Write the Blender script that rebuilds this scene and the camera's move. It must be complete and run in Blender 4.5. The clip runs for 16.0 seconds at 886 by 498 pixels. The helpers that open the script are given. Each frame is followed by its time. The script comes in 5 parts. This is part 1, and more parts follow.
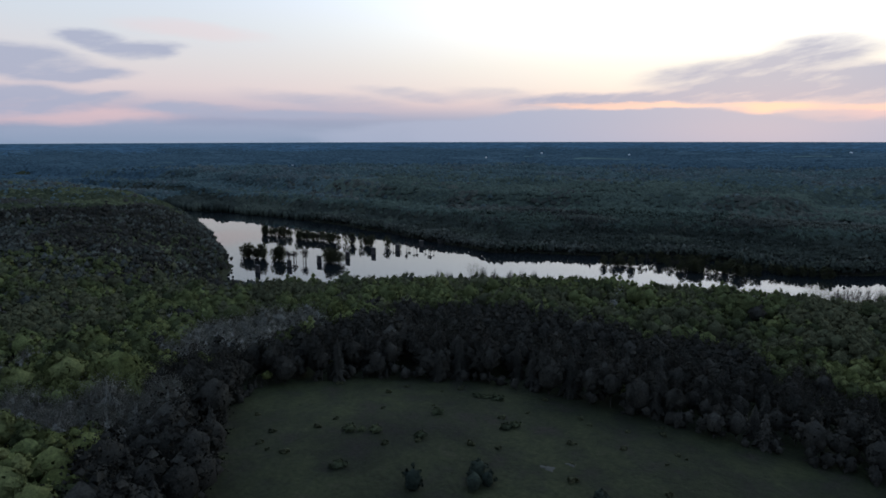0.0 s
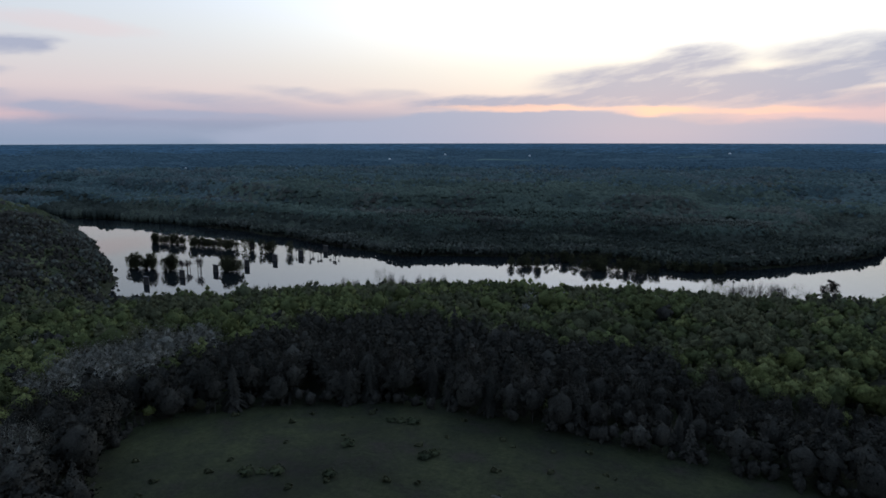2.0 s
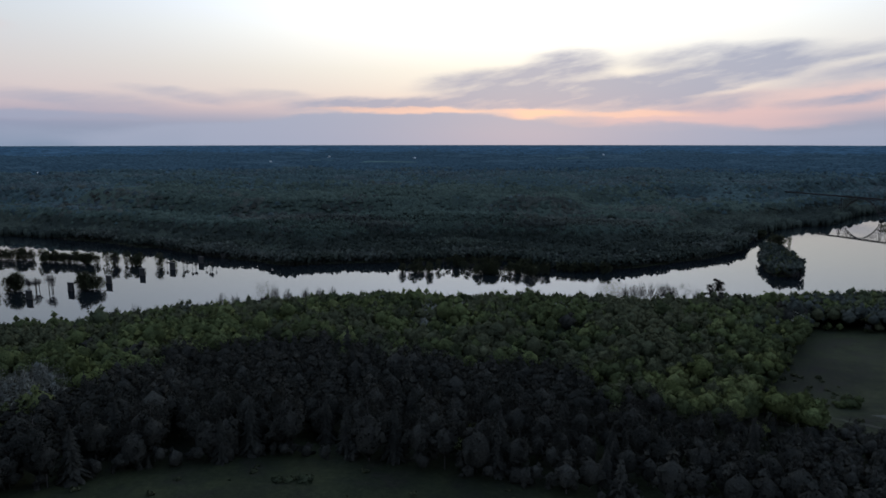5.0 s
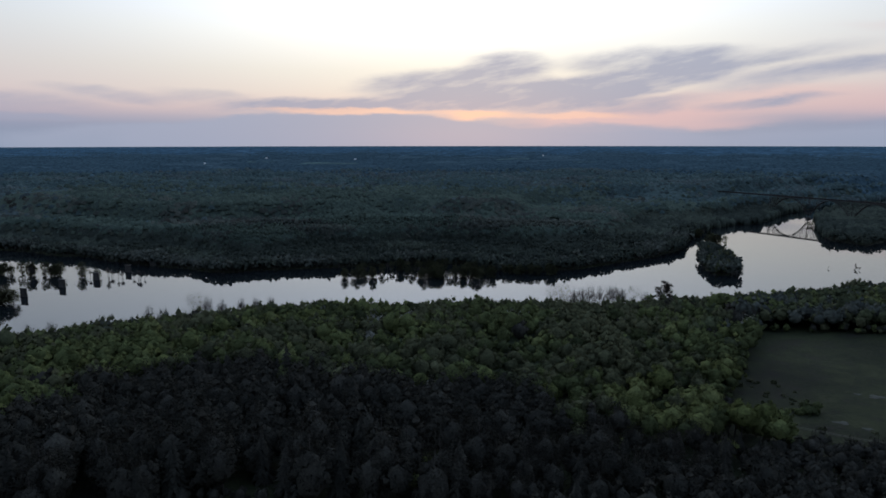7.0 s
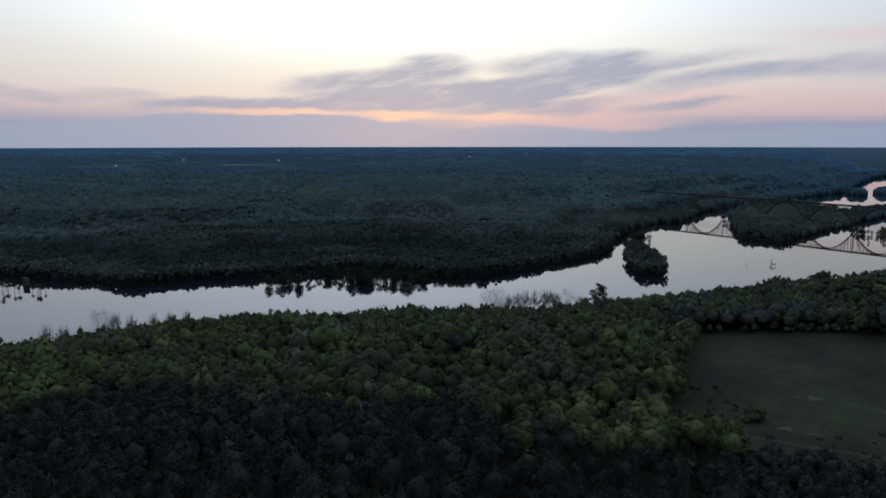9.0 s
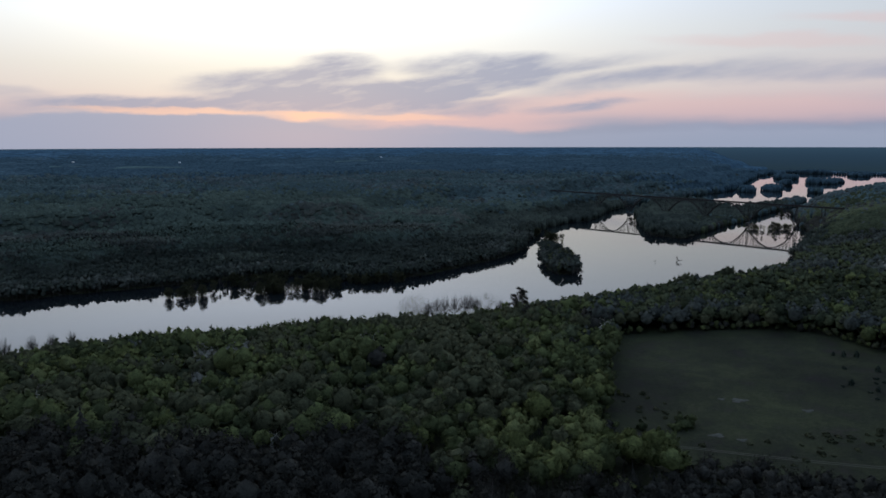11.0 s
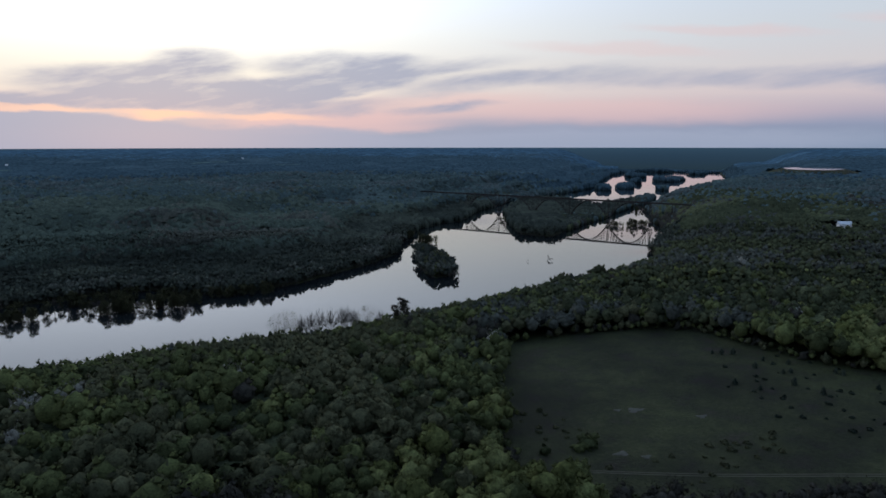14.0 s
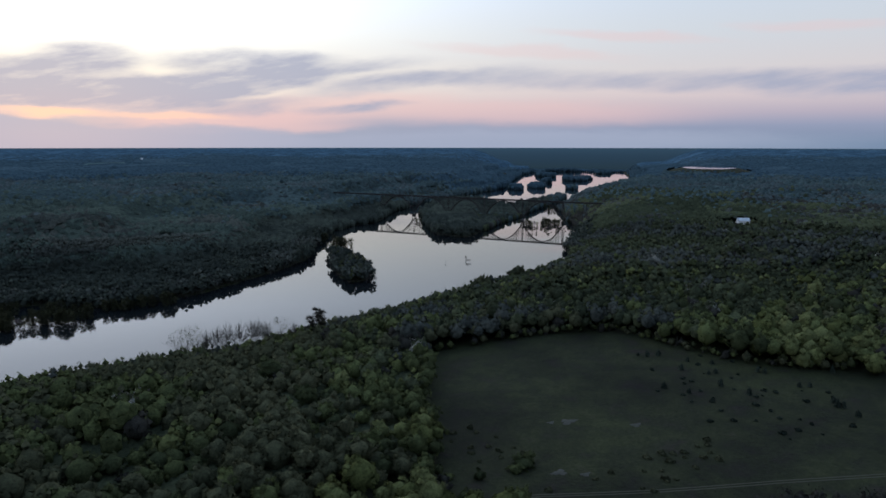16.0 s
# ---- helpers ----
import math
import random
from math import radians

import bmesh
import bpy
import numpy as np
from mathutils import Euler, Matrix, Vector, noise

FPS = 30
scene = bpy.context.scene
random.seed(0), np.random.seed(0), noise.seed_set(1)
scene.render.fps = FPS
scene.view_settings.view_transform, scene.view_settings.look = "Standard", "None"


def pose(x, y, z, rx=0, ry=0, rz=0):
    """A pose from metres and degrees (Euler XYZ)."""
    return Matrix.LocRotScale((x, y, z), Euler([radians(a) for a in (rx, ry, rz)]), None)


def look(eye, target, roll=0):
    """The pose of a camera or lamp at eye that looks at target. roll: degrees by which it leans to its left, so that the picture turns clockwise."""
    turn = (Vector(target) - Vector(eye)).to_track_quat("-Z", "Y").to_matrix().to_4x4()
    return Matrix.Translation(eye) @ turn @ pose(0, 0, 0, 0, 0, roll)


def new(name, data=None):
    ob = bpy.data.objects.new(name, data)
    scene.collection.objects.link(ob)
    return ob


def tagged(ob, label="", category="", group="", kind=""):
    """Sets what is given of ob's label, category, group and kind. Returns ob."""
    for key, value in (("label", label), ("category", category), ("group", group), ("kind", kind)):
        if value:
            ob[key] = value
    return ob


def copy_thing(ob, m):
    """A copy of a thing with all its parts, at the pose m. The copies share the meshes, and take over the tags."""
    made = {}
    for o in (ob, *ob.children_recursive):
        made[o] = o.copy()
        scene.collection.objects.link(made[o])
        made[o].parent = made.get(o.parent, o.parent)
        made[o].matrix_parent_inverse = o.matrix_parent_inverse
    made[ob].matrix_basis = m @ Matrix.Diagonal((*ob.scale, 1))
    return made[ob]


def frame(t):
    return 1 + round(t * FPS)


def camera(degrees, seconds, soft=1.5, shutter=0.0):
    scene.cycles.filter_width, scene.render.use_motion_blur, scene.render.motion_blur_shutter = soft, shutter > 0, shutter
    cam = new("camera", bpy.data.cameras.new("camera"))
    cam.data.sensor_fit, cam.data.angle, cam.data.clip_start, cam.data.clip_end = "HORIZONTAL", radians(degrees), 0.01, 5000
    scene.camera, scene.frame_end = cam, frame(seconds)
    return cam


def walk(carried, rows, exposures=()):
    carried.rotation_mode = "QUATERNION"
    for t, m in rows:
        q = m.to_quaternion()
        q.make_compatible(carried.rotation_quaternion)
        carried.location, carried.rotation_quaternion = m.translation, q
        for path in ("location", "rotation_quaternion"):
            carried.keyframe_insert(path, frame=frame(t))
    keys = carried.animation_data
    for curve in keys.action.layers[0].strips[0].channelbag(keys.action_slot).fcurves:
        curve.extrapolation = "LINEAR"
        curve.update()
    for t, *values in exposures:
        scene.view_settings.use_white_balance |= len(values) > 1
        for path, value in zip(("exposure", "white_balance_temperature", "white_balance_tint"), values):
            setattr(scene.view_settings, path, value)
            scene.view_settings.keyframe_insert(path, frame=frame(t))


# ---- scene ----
cam = camera(69.00, 16.0, soft=1.6)
PATH = [
    (0.0, pose(0.00, 0.00, 197.70, 80.203, 0.114, 26.396)),
    (0.5, pose(-2.97, 5.14, 197.66, 80.226, 0.109, 24.117)),
    (1.0, pose(-5.80, 10.39, 197.65, 80.252, 0.095, 21.928)),
    (1.5, pose(-8.54, 15.69, 197.63, 80.278, 0.071, 19.884)),
    (2.0, pose(-10.96, 21.10, 197.53, 80.316, 0.058, 17.917)),
    (2.5, pose(-13.50, 26.78, 197.50, 80.351, 0.053, 15.977)),
    (3.0, pose(-16.03, 32.79, 197.65, 80.364, 0.040, 14.188)),
    (3.5, pose(-18.21, 39.14, 197.65, 80.391, 0.023, 12.519)),
    (4.0, pose(-20.42, 45.27, 197.74, 80.411, 0.016, 10.796)),
    (6.5, pose(-28.80, 74.84, 197.68, 80.534, 0.064, 3.870)),
    (7.0, pose(-30.07, 81.16, 197.84, 80.549, 0.057, 2.538)),
    (7.5, pose(-31.17, 87.62, 197.88, 80.563, 0.050, 1.155)),
    (8.0, pose(-31.95, 94.09, 197.86, 80.587, 0.040, -0.352)),
    (8.5, pose(-32.53, 100.33, 197.88, 80.604, 0.025, -2.039)),
    (9.0, pose(-33.12, 106.69, 198.01, 80.623, 0.048, -3.942)),
    (11.5, pose(-32.87, 138.83, 198.53, 80.664, 0.115, -13.648)),
    (12.0, pose(-32.48, 145.16, 198.52, 80.662, 0.081, -15.565)),
    (12.5, pose(-31.84, 150.96, 198.77, 80.659, 0.063, -17.586)),
    (13.0, pose(-30.74, 157.24, 198.75, 80.678, 0.072, -19.622)),
    (13.5, pose(-29.63, 163.91, 198.66, 80.692, 0.069, -21.506)),
    (14.0, pose(-28.34, 170.26, 198.81, 80.683, 0.055, -23.389)),
    (14.5, pose(-26.70, 176.34, 198.90, 80.680, 0.037, -25.314)),
    (15.0, pose(-24.94, 182.58, 198.69, 80.689, 0.016, -27.251)),
    (15.5, pose(-22.88, 188.86, 198.51, 80.699, -0.016, -29.164)),
    (16.0, pose(-20.65, 194.92, 198.47, 80.692, -0.040, -31.066)),
]
walk(cam, PATH, exposures=((0.0, 0.11), (2.0, 0.07), (4.5, -0.05), (8.5, -0.12), (11.5, -0.12), (14.0, -0.04), (16.0, 0.03)))

# ------------------------------------------------------------------ world and light
world = bpy.data.worlds.new("dusk_sky")
scene.world = world
world.use_nodes = True
wt = world.node_tree
wt.nodes.clear()


def wn(kind, **props):
    n = wt.nodes.new(kind)
    for key, value in props.items():
        if key == "op":
            n.operation = value
        elif key == "blend":
            n.blend_type = value
        elif key == "vtype":
            n.vector_type = value
    return n


def wmath(op, a, b=None, c=None):
    n = wn("ShaderNodeMath", op=op)
    for i, value in enumerate((a, b, c)):
        if value is None:
            continue
        if isinstance(value, (int, float)):
            n.inputs[i].default_value = value
        else:
            wt.links.new(value, n.inputs[i])
    return n.outputs[0]


def wmix(fac, a, b):
    n = wt.nodes.new("ShaderNodeMix")
    n.data_type = "RGBA"
    for sock, value in ((n.inputs[0], fac), (n.inputs[6], a), (n.inputs[7], b)):
        if isinstance(value, (int, float)):
            sock.default_value = value
        elif isinstance(value, tuple):
            sock.default_value = (*value, 1)
        else:
            wt.links.new(value, sock)
    return n.outputs[2]


def wramp(fac, stops, span):
    n = wt.nodes.new("ShaderNodeValToRGB")
    wt.links.new(wmath("DIVIDE", fac, span), n.inputs[0])
    el = n.color_ramp.elements
    while len(el) < len(stops):
        el.new(0.5)
    for e, (p, c) in zip(el, stops):
        e.position = p / span
        e.color = (*c, 1)
    return n.outputs[0]


tc = wt.nodes.new("ShaderNodeTexCoord")
sep = wt.nodes.new("ShaderNodeSeparateXYZ")
wt.links.new(tc.outputs["Generated"], sep.inputs[0])
AZ = wmath("DEGREES", wmath("ARCTAN2", sep.outputs[0], sep.outputs[1]))
EL = wmath("DEGREES", wmath("ARCSINE", sep.outputs[2]))
ELP = wmath("MAXIMUM", EL, 0.0)

# clear air: the glow round the sunset, the paler sides, the blue dome above and behind
sunset = wramp(ELP, ((0, (0.34, 0.41, 0.54)), (1.5, (0.42, 0.44, 0.55)), (2.1, (0.56, 0.51, 0.57)), (2.9, (0.88, 0.68, 0.62)), (4.2, (0.94, 0.84, 0.74)),
                     (6, (1.02, 0.97, 0.86)), (9, (1.26, 1.26, 1.2)), (14, (1.42, 1.58, 1.84)), (24, (0.95, 1.14, 1.48)), (45, (0.47, 0.61, 0.86)), (80, (0.31, 0.43, 0.66))), 90.0)
sides = wramp(ELP, ((0, (0.18, 0.26, 0.39)), (1.5, (0.29, 0.33, 0.47)), (2.4, (0.45, 0.41, 0.51)), (4, (0.66, 0.57, 0.60)),
                    (6, (0.65, 0.62, 0.65)), (9, (0.60, 0.65, 0.72)), (14, (0.56, 0.67, 0.82)), (24, (0.62, 0.76, 1.0)), (45, (0.43, 0.57, 0.82)), (80, (0.31, 0.43, 0.66))), 90.0)
west = wmath("EXPONENT", wmath("MULTIPLY", wmath("POWER", wmath("ABSOLUTE", wmath("DIVIDE", wmath("ADD", AZ, 1.0), 30.0)), 2.0), -1.0))
air = wmix(west, sides, sunset)
east = wmath("MULTIPLY", wmath("SMOOTH_MAX", wmath("DIVIDE", wmath("SUBTRACT", wmath("ABSOLUTE", AZ), 70.0), 110.0), 0.0, 0.2), 0.75)
air = wmix(east, air, (0.11, 0.16, 0.28))

# clouds: drawn-out banks and wisps, frayed by noise stretched along the wind
comb = wt.nodes.new("ShaderNodeCombineXYZ")
wt.links.new(AZ, comb.inputs[0])
wt.links.new(EL, comb.inputs[1])


def wnoise(sx, sy, detail, rough, rot=0.0):
    turn_ = wt.nodes.new("ShaderNodeMapping")
    turn_.inputs["Rotation"].default_value = (0, 0, rot)
    wt.links.new(comb.outputs[0], turn_.inputs[0])
    m = wt.nodes.new("ShaderNodeMapping")
    m.inputs["Scale"].default_value = (sx, sy, 1)
    wt.links.new(turn_.outputs[0], m.inputs[0])
    n = wt.nodes.new("ShaderNodeTexNoise")
    n.inputs["Scale"].default_value = 1.0
    n.inputs["Detail"].default_value = detail
    n.inputs["Roughness"].default_value = rough
    wt.links.new(m.outputs[0], n.inputs["Vector"])
    return n


warp_n = wnoise(0.13, 0.45, 5.0, 0.6)
warp = wt.nodes.new("ShaderNodeVectorMath")
warp.operation = "MULTIPLY_ADD"
wt.links.new(warp_n.outputs["Color"], warp.inputs[0])
warp.inputs[1].default_value = (4.6, 1.5, 0)
warp.inputs[2].default_value = (-2.3, -0.75, 0)
place = wt.nodes.new("ShaderNodeVectorMath")
place.operation = "ADD"
wt.links.new(comb.outputs[0], place.inputs[0])
wt.links.new(warp.outputs[0], place.inputs[1])
fray = wnoise(0.17, 0.85, 8.0, 0.60, -0.17).outputs["Fac"]
FRAY = wmath("MULTIPLY_ADD", fray, 2.3, -0.12)


def cloud(az, el, ra, re, turn, strength, inner=0.25):
    m = wt.nodes.new("ShaderNodeMapping")
    m.vector_type = "TEXTURE"
    m.inputs["Location"].default_value = (az, el, 0)
    m.inputs["Rotation"].default_value = (0, 0, radians(turn))
    m.inputs["Scale"].default_value = (ra * 1.2, re * 1.5, 1)
    wt.links.new(place.outputs[0], m.inputs[0])
    ln = wt.nodes.new("ShaderNodeVectorMath")
    ln.operation = "LENGTH"
    wt.links.new(m.outputs[0], ln.inputs[0])
    r = wt.nodes.new("ShaderNodeMapRange")
    r.interpolation_type = "SMOOTHSTEP"
    wt.links.new(ln.outputs[1], r.inputs[0])
    for i, value in ((1, inner), (2, 1.0), (3, strength), (4, 0.0)):
        r.inputs[i].default_value = value
    return r.outputs[0]


def gather(masks):
    """Soft union of masks."""
    clear = wmath("SUBTRACT", 1.0, masks[0])
    for m in masks[1:]:
        clear = wmath("MULTIPLY", clear, wmath("SUBTRACT", 1.0, m))
    return wmath("SUBTRACT", 1.0, clear)


grey = gather([cloud(*c) for c in (
    (-58.8, 5.5, 5.4, 1.15, -6, 1.0, 0.45), (-55.5, 4.9, 4.0, 0.6, 0, 1.0, 0.4), (-53.9, 7.3, 2.9, 0.7, -6, 1.0, 0.4), (-50.7, 6.7, 3.1, 0.62, 5, 1.0, 0.4),
    (-60, 2.8, 6.4, 0.95, 0, 1.0, 0.5), (-53.2, 2.9, 2.6, 0.4, 4, 0.8), (-47.5, 2.3, 4.6, 0.52, 0, 1.0, 0.35), (-40, 2.0, 7.0, 0.36, 0, 0.9),
    (-37, 3.2, 7.5, 0.6, -4, 0.5), (-29.5, 3.7, 5.5, 0.5, -5, 0.5), (-22, 3.7, 5.0, 0.6, -3, 0.35), (-33, 1.9, 3.0, 0.25, 0, 0.6),
    (-12, 3.05, 11.5, 0.55, 1.5, 1.0, 0.3), (1, 3.9, 10.5, 1.15, 3, 1.0, 0.5), (-4, 5.1, 7.0, 1.0, 6, 0.8, 0.3), (2.2, 6.1, 4.8, 1.1, 4, 0.9, 0.35),
    (12, 4.7, 8.8, 1.25, 13, 1.0, 0.45), (15, 6.7, 8.5, 0.85, 2, 0.8, 0.25), (22, 6.3, 8.5, 0.6, 5, 0.6), (18.5, 5.2, 5.5, 0.65, 10, 0.85),
    (25, 4.9, 7.0, 0.75, 7, 0.6), (31, 5.7, 9.0, 0.6, 4, 0.55), (23.5, 2.95, 5.0, 0.45, 5, 0.9), (14, 3.0, 6.0, 0.7, 4, 0.75), (8, 3.2, 5.0, 0.7, 3, 0.9),
    (40, 5.4, 9.5, 0.7, -1, 0.5), (52, 5.0, 9.5, 0.8, -2, 0.6), (63, 4.5, 9.5, 0.95, -2, 0.95), (80, 4.6, 15, 1.1, 0, 0.8), (-85, 4, 20, 1.9, 0, 0.9))])
grey = wmath("MINIMUM", wmath("MAXIMUM", wmath("MULTIPLY", grey, FRAY), 0.0), 1.0)
bank = gather([cloud(*c) for c in ((-12, 0.4, 15, 1.42, 0, 1.0, 0.86), (-28, 0.3, 10, 0.9, 0, 0.85, 0.5), (-50, 0.3, 20, 0.9, 0, 0.45, 0.4), (8, 0.3, 12, 0.95, 0, 0.95, 0.6), (36, 0.1, 28, 1.0, 0, 0.8, 0.4))])
glow = gather([cloud(*c) for c in ((-10, 2.52, 10, 0.22, -0.6, 0.7), (0.5, 2.25, 4.2, 0.36, 1, 1.0), (8, 2.1, 6, 0.24, 0, 0.6))])
pink = gather([cloud(*c) for c in ((-46.8, 8.5, 6.5, 0.6, -2, 0.35), (-56, 1.7, 9, 0.6, 0, 0.7), (14, 1.95, 12, 0.75, 2, 0.95), (17, 1.3, 9, 0.4, 2, 0.7), (22, 3.5, 12, 0.6, 3, 0.5), (36, 2.7, 18, 1.1, -1, 0.65),
                                   (38, 7.6, 10, 0.5, -4, 0.4), (46, 8.6, 8, 0.4, -5, 0.45), (60, 8.6, 7, 0.4, -4, 0.4))])
sky = wmix(wmath("MULTIPLY", pink, 0.8), air, (0.80, 0.55, 0.55))
sky = wmix(wmath("MULTIPLY", grey, 0.86), sky, (0.36, 0.395, 0.53))
sky = wmix(wmath("MULTIPLY", bank, 0.92), sky, (0.37, 0.42, 0.56))
sky = wmix(wmath("MINIMUM", wmath("MULTIPLY", glow, 0.95), 1.0), sky, (1.05, 0.66, 0.50))
nishita = wt.nodes.new("ShaderNodeTexSky")
nishita.sky_type = "NISHITA"
nishita.sun_disc = False
nishita.sun_elevation = radians(4.0)
nishita.sun_rotation = radians(0.0)
bg_sky = wt.nodes.new("ShaderNodeBackground")
wt.links.new(nishita.outputs[0], bg_sky.inputs[0])
wt.links.new(wmath("MULTIPLY", wmath("GREATER_THAN", EL, -0.38), 0.003), bg_sky.inputs[1])
bg = wt.nodes.new("ShaderNodeBackground")
bg.inputs[1].default_value = 1.0
# below eye level past the last land: the hazy far distance
haze = wmath("GREATER_THAN", EL, -0.38)
sky = wmix(haze, wramp(wmath("MULTIPLY", EL, -1.0), ((0.3, (0.033, 0.070, 0.112)), (0.9, (0.024, 0.051, 0.086)), (1.5, (0.021, 0.044, 0.072)), (2.6, (0.019, 0.036, 0.048)), (10, (0.02, 0.03, 0.03))), 90.0), sky)
add = wt.nodes.new("ShaderNodeAddShader")
wt.links.new(sky, bg.inputs[0])
out = wt.nodes.new("ShaderNodeOutputWorld")
wt.links.new(bg_sky.outputs[0], add.inputs[0])
wt.links.new(bg.outputs[0], add.inputs[1])
wt.links.new(add.outputs[0], out.inputs[0])

sun_data = bpy.data.lights.new("sun", "SUN")
sun_data.energy = 0.22
sun_data.angle = radians(20)
sun_data.color = (1.0, 0.86, 0.72)
sun = new("sun", sun_data)
sun.matrix_world = look((0, 2600, 1500), (0, 0, 0))

# ------------------------------------------------------------------ materials


def material(name, build):
    mat = bpy.data.materials.new(name)
    mat.use_nodes = True
    nt = mat.node_tree
    bsdf = nt.nodes["Principled BSDF"]
    build(nt, bsdf)
    return mat


def tex_noise(nt, scale, detail=4.0, rough=0.55, coord="Object", stretch=None):
    t = nt.nodes.new("ShaderNodeTexCoord")
    n = nt.nodes.new("ShaderNodeTexNoise")
    n.inputs["Scale"].default_value = scale
    n.inputs["Detail"].default_value = detail
    n.inputs["Roughness"].default_value = rough
    src = t.outputs[coord]
    if stretch:
        m = nt.nodes.new("ShaderNodeMapping")
        m.inputs["Scale"].default_value = stretch
        nt.links.new(src, m.inputs[0])
        src = m.outputs[0]
    nt.links.new(src, n.inputs["Vector"])
    return n.outputs["Fac"]


def ramp(nt, fac, *stops):
    n = nt.nodes.new("ShaderNodeValToRGB")
    nt.links.new(fac, n.inputs[0])
    el = n.color_ramp.elements
    while len(el) < len(stops):
        el.new(0.5)
    for e, (p, c) in zip(el, stops):
        e.position = p
        e.color = (*c, 1)
    return n.outputs[0]


def mix(nt, fac, a, b, blend="MIX"):
    n = nt.nodes.new("ShaderNodeMix")
    n.data_type = "RGBA"
    n.blend_type = blend
    for sock, value in ((n.inputs[0], fac), (n.inputs[6], a), (n.inputs[7], b)):
        if isinstance(value, (int, float)):
            sock.default_value = value
        elif isinstance(value, tuple):
            sock.default_value = (*value, 1)
        else:
            nt.links.new(value, sock)
    return n.outputs[2]


def bump(nt, bsdf, fac, strength, distance):
    b = nt.nodes.new("ShaderNodeBump")
    b.inputs["Strength"].default_value = strength
    b.inputs["Distance"].default_value = distance
    nt.links.new(fac, b.inputs["Height"])
    nt.links.new(b.outputs[0], bsdf.inputs["Normal"])


def foliage(name, dark, mid, light, grain=0.9, gloss=0.0):
    """Leaves: three tones, by tree, by clump and by fine grain."""
    def build(nt, bsdf):
        attr = nt.nodes.new("ShaderNodeAttribute")
        attr.attribute_name = "tint"
        info = nt.nodes.new("ShaderNodeObjectInfo")
        geo = nt.nodes.new("ShaderNodeNewGeometry")
        total = nt.nodes.new("ShaderNodeMath")
        total.operation = "ADD"
        nt.links.new(attr.outputs["Fac"], total.inputs[0])
        nt.links.new(info.outputs["Random"], total.inputs[1])
        frac = nt.nodes.new("ShaderNodeMath")
        frac.operation = "FRACT"
        nt.links.new(total.outputs[0], frac.inputs[0])
        base = ramp(nt, frac.outputs[0], (0.0, dark), (0.45, mid), (0.9, light), (1.0, mid))
        isl = ramp(nt, geo.outputs["Random Per Island"], (0.0, (0.86, 0.86, 0.86)), (1.0, (1.14, 1.14, 1.14)))
        base = mix(nt, 1.0, base, isl, "MULTIPLY")
        g = tex_noise(nt, grain, 5.0, 0.7)
        gr = ramp(nt, g, (0.32, (0.50, 0.50, 0.52)), (0.68, (1.42, 1.42, 1.36)))
        base = mix(nt, 0.9, base, gr, "MULTIPLY")
        nt.links.new(base, bsdf.inputs["Base Color"])
        bsdf.inputs["Roughness"].default_value = 0.75
        bsdf.inputs["Specular IOR Level"].default_value = gloss
        bump(nt, bsdf, g, 0.6, 0.8)
    return material(name, build)


GREEN = foliage("leaves_green", (0.038, 0.047, 0.025), (0.066, 0.080, 0.036), (0.100, 0.120, 0.050))
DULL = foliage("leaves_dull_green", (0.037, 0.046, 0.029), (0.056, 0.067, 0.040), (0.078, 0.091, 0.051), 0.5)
YELLOW = foliage("leaves_yellow_green", (0.074, 0.088, 0.034), (0.100, 0.116, 0.045), (0.128, 0.143, 0.062))
OLIVE = foliage("leaves_olive_brown", (0.048, 0.054, 0.033), (0.067, 0.073, 0.043), (0.087, 0.092, 0.054))
GREY = foliage("twigs_grey", (0.135, 0.140, 0.124), (0.175, 0.180, 0.160), (0.222, 0.226, 0.202), 2.0)
PINE = foliage("needles_dark", (0.034, 0.035, 0.031), (0.042, 0.042, 0.037), (0.051, 0.051, 0.045), 1.4)
CEDAR = foliage("needles_meadow_cedar", (0.024, 0.033, 0.027), (0.034, 0.045, 0.036), (0.045, 0.058, 0.045), 1.4)
# FARB and FAR: leaf tones cooled and lightened for the veil of air.
FARB = foliage("hazed_leaves_far_brown", (0.050, 0.058, 0.053), (0.066, 0.075, 0.067), (0.083, 0.092, 0.080), 0.35)
FAR = foliage("hazed_leaves_far_bank", (0.043, 0.060, 0.053), (0.058, 0.080, 0.069), (0.076, 0.101, 0.083), 0.35)
VALLEY = foliage("leaves_valley_floor", (0.033, 0.041, 0.036), (0.044, 0.054, 0.046), (0.058, 0.070, 0.057), 0.35)
# Next five: bluish haze put into the base colour, stronger farther out.
HAZE_MIDB = foliage("hazed_leaves_middle_brown", (0.050, 0.068, 0.072), (0.064, 0.084, 0.088), (0.080, 0.102, 0.104), 0.12)
HAZE_MID = foliage("hazed_leaves_middle", (0.043, 0.068, 0.073), (0.057, 0.086, 0.090), (0.073, 0.107, 0.108), 0.12)
HAZE_BLUE = foliage("hazed_leaves_far", (0.039, 0.070, 0.091), (0.050, 0.086, 0.110), (0.063, 0.104, 0.130), 0.06)
HAZE_RIM = foliage("hazed_leaves_skyline", (0.050, 0.100, 0.146), (0.060, 0.115, 0.166), (0.070, 0.130, 0.188), 0.02)
CROP = foliage("hazed_pale_meadow", (0.078, 0.122, 0.126), (0.092, 0.142, 0.142), (0.110, 0.162, 0.158), 0.02)


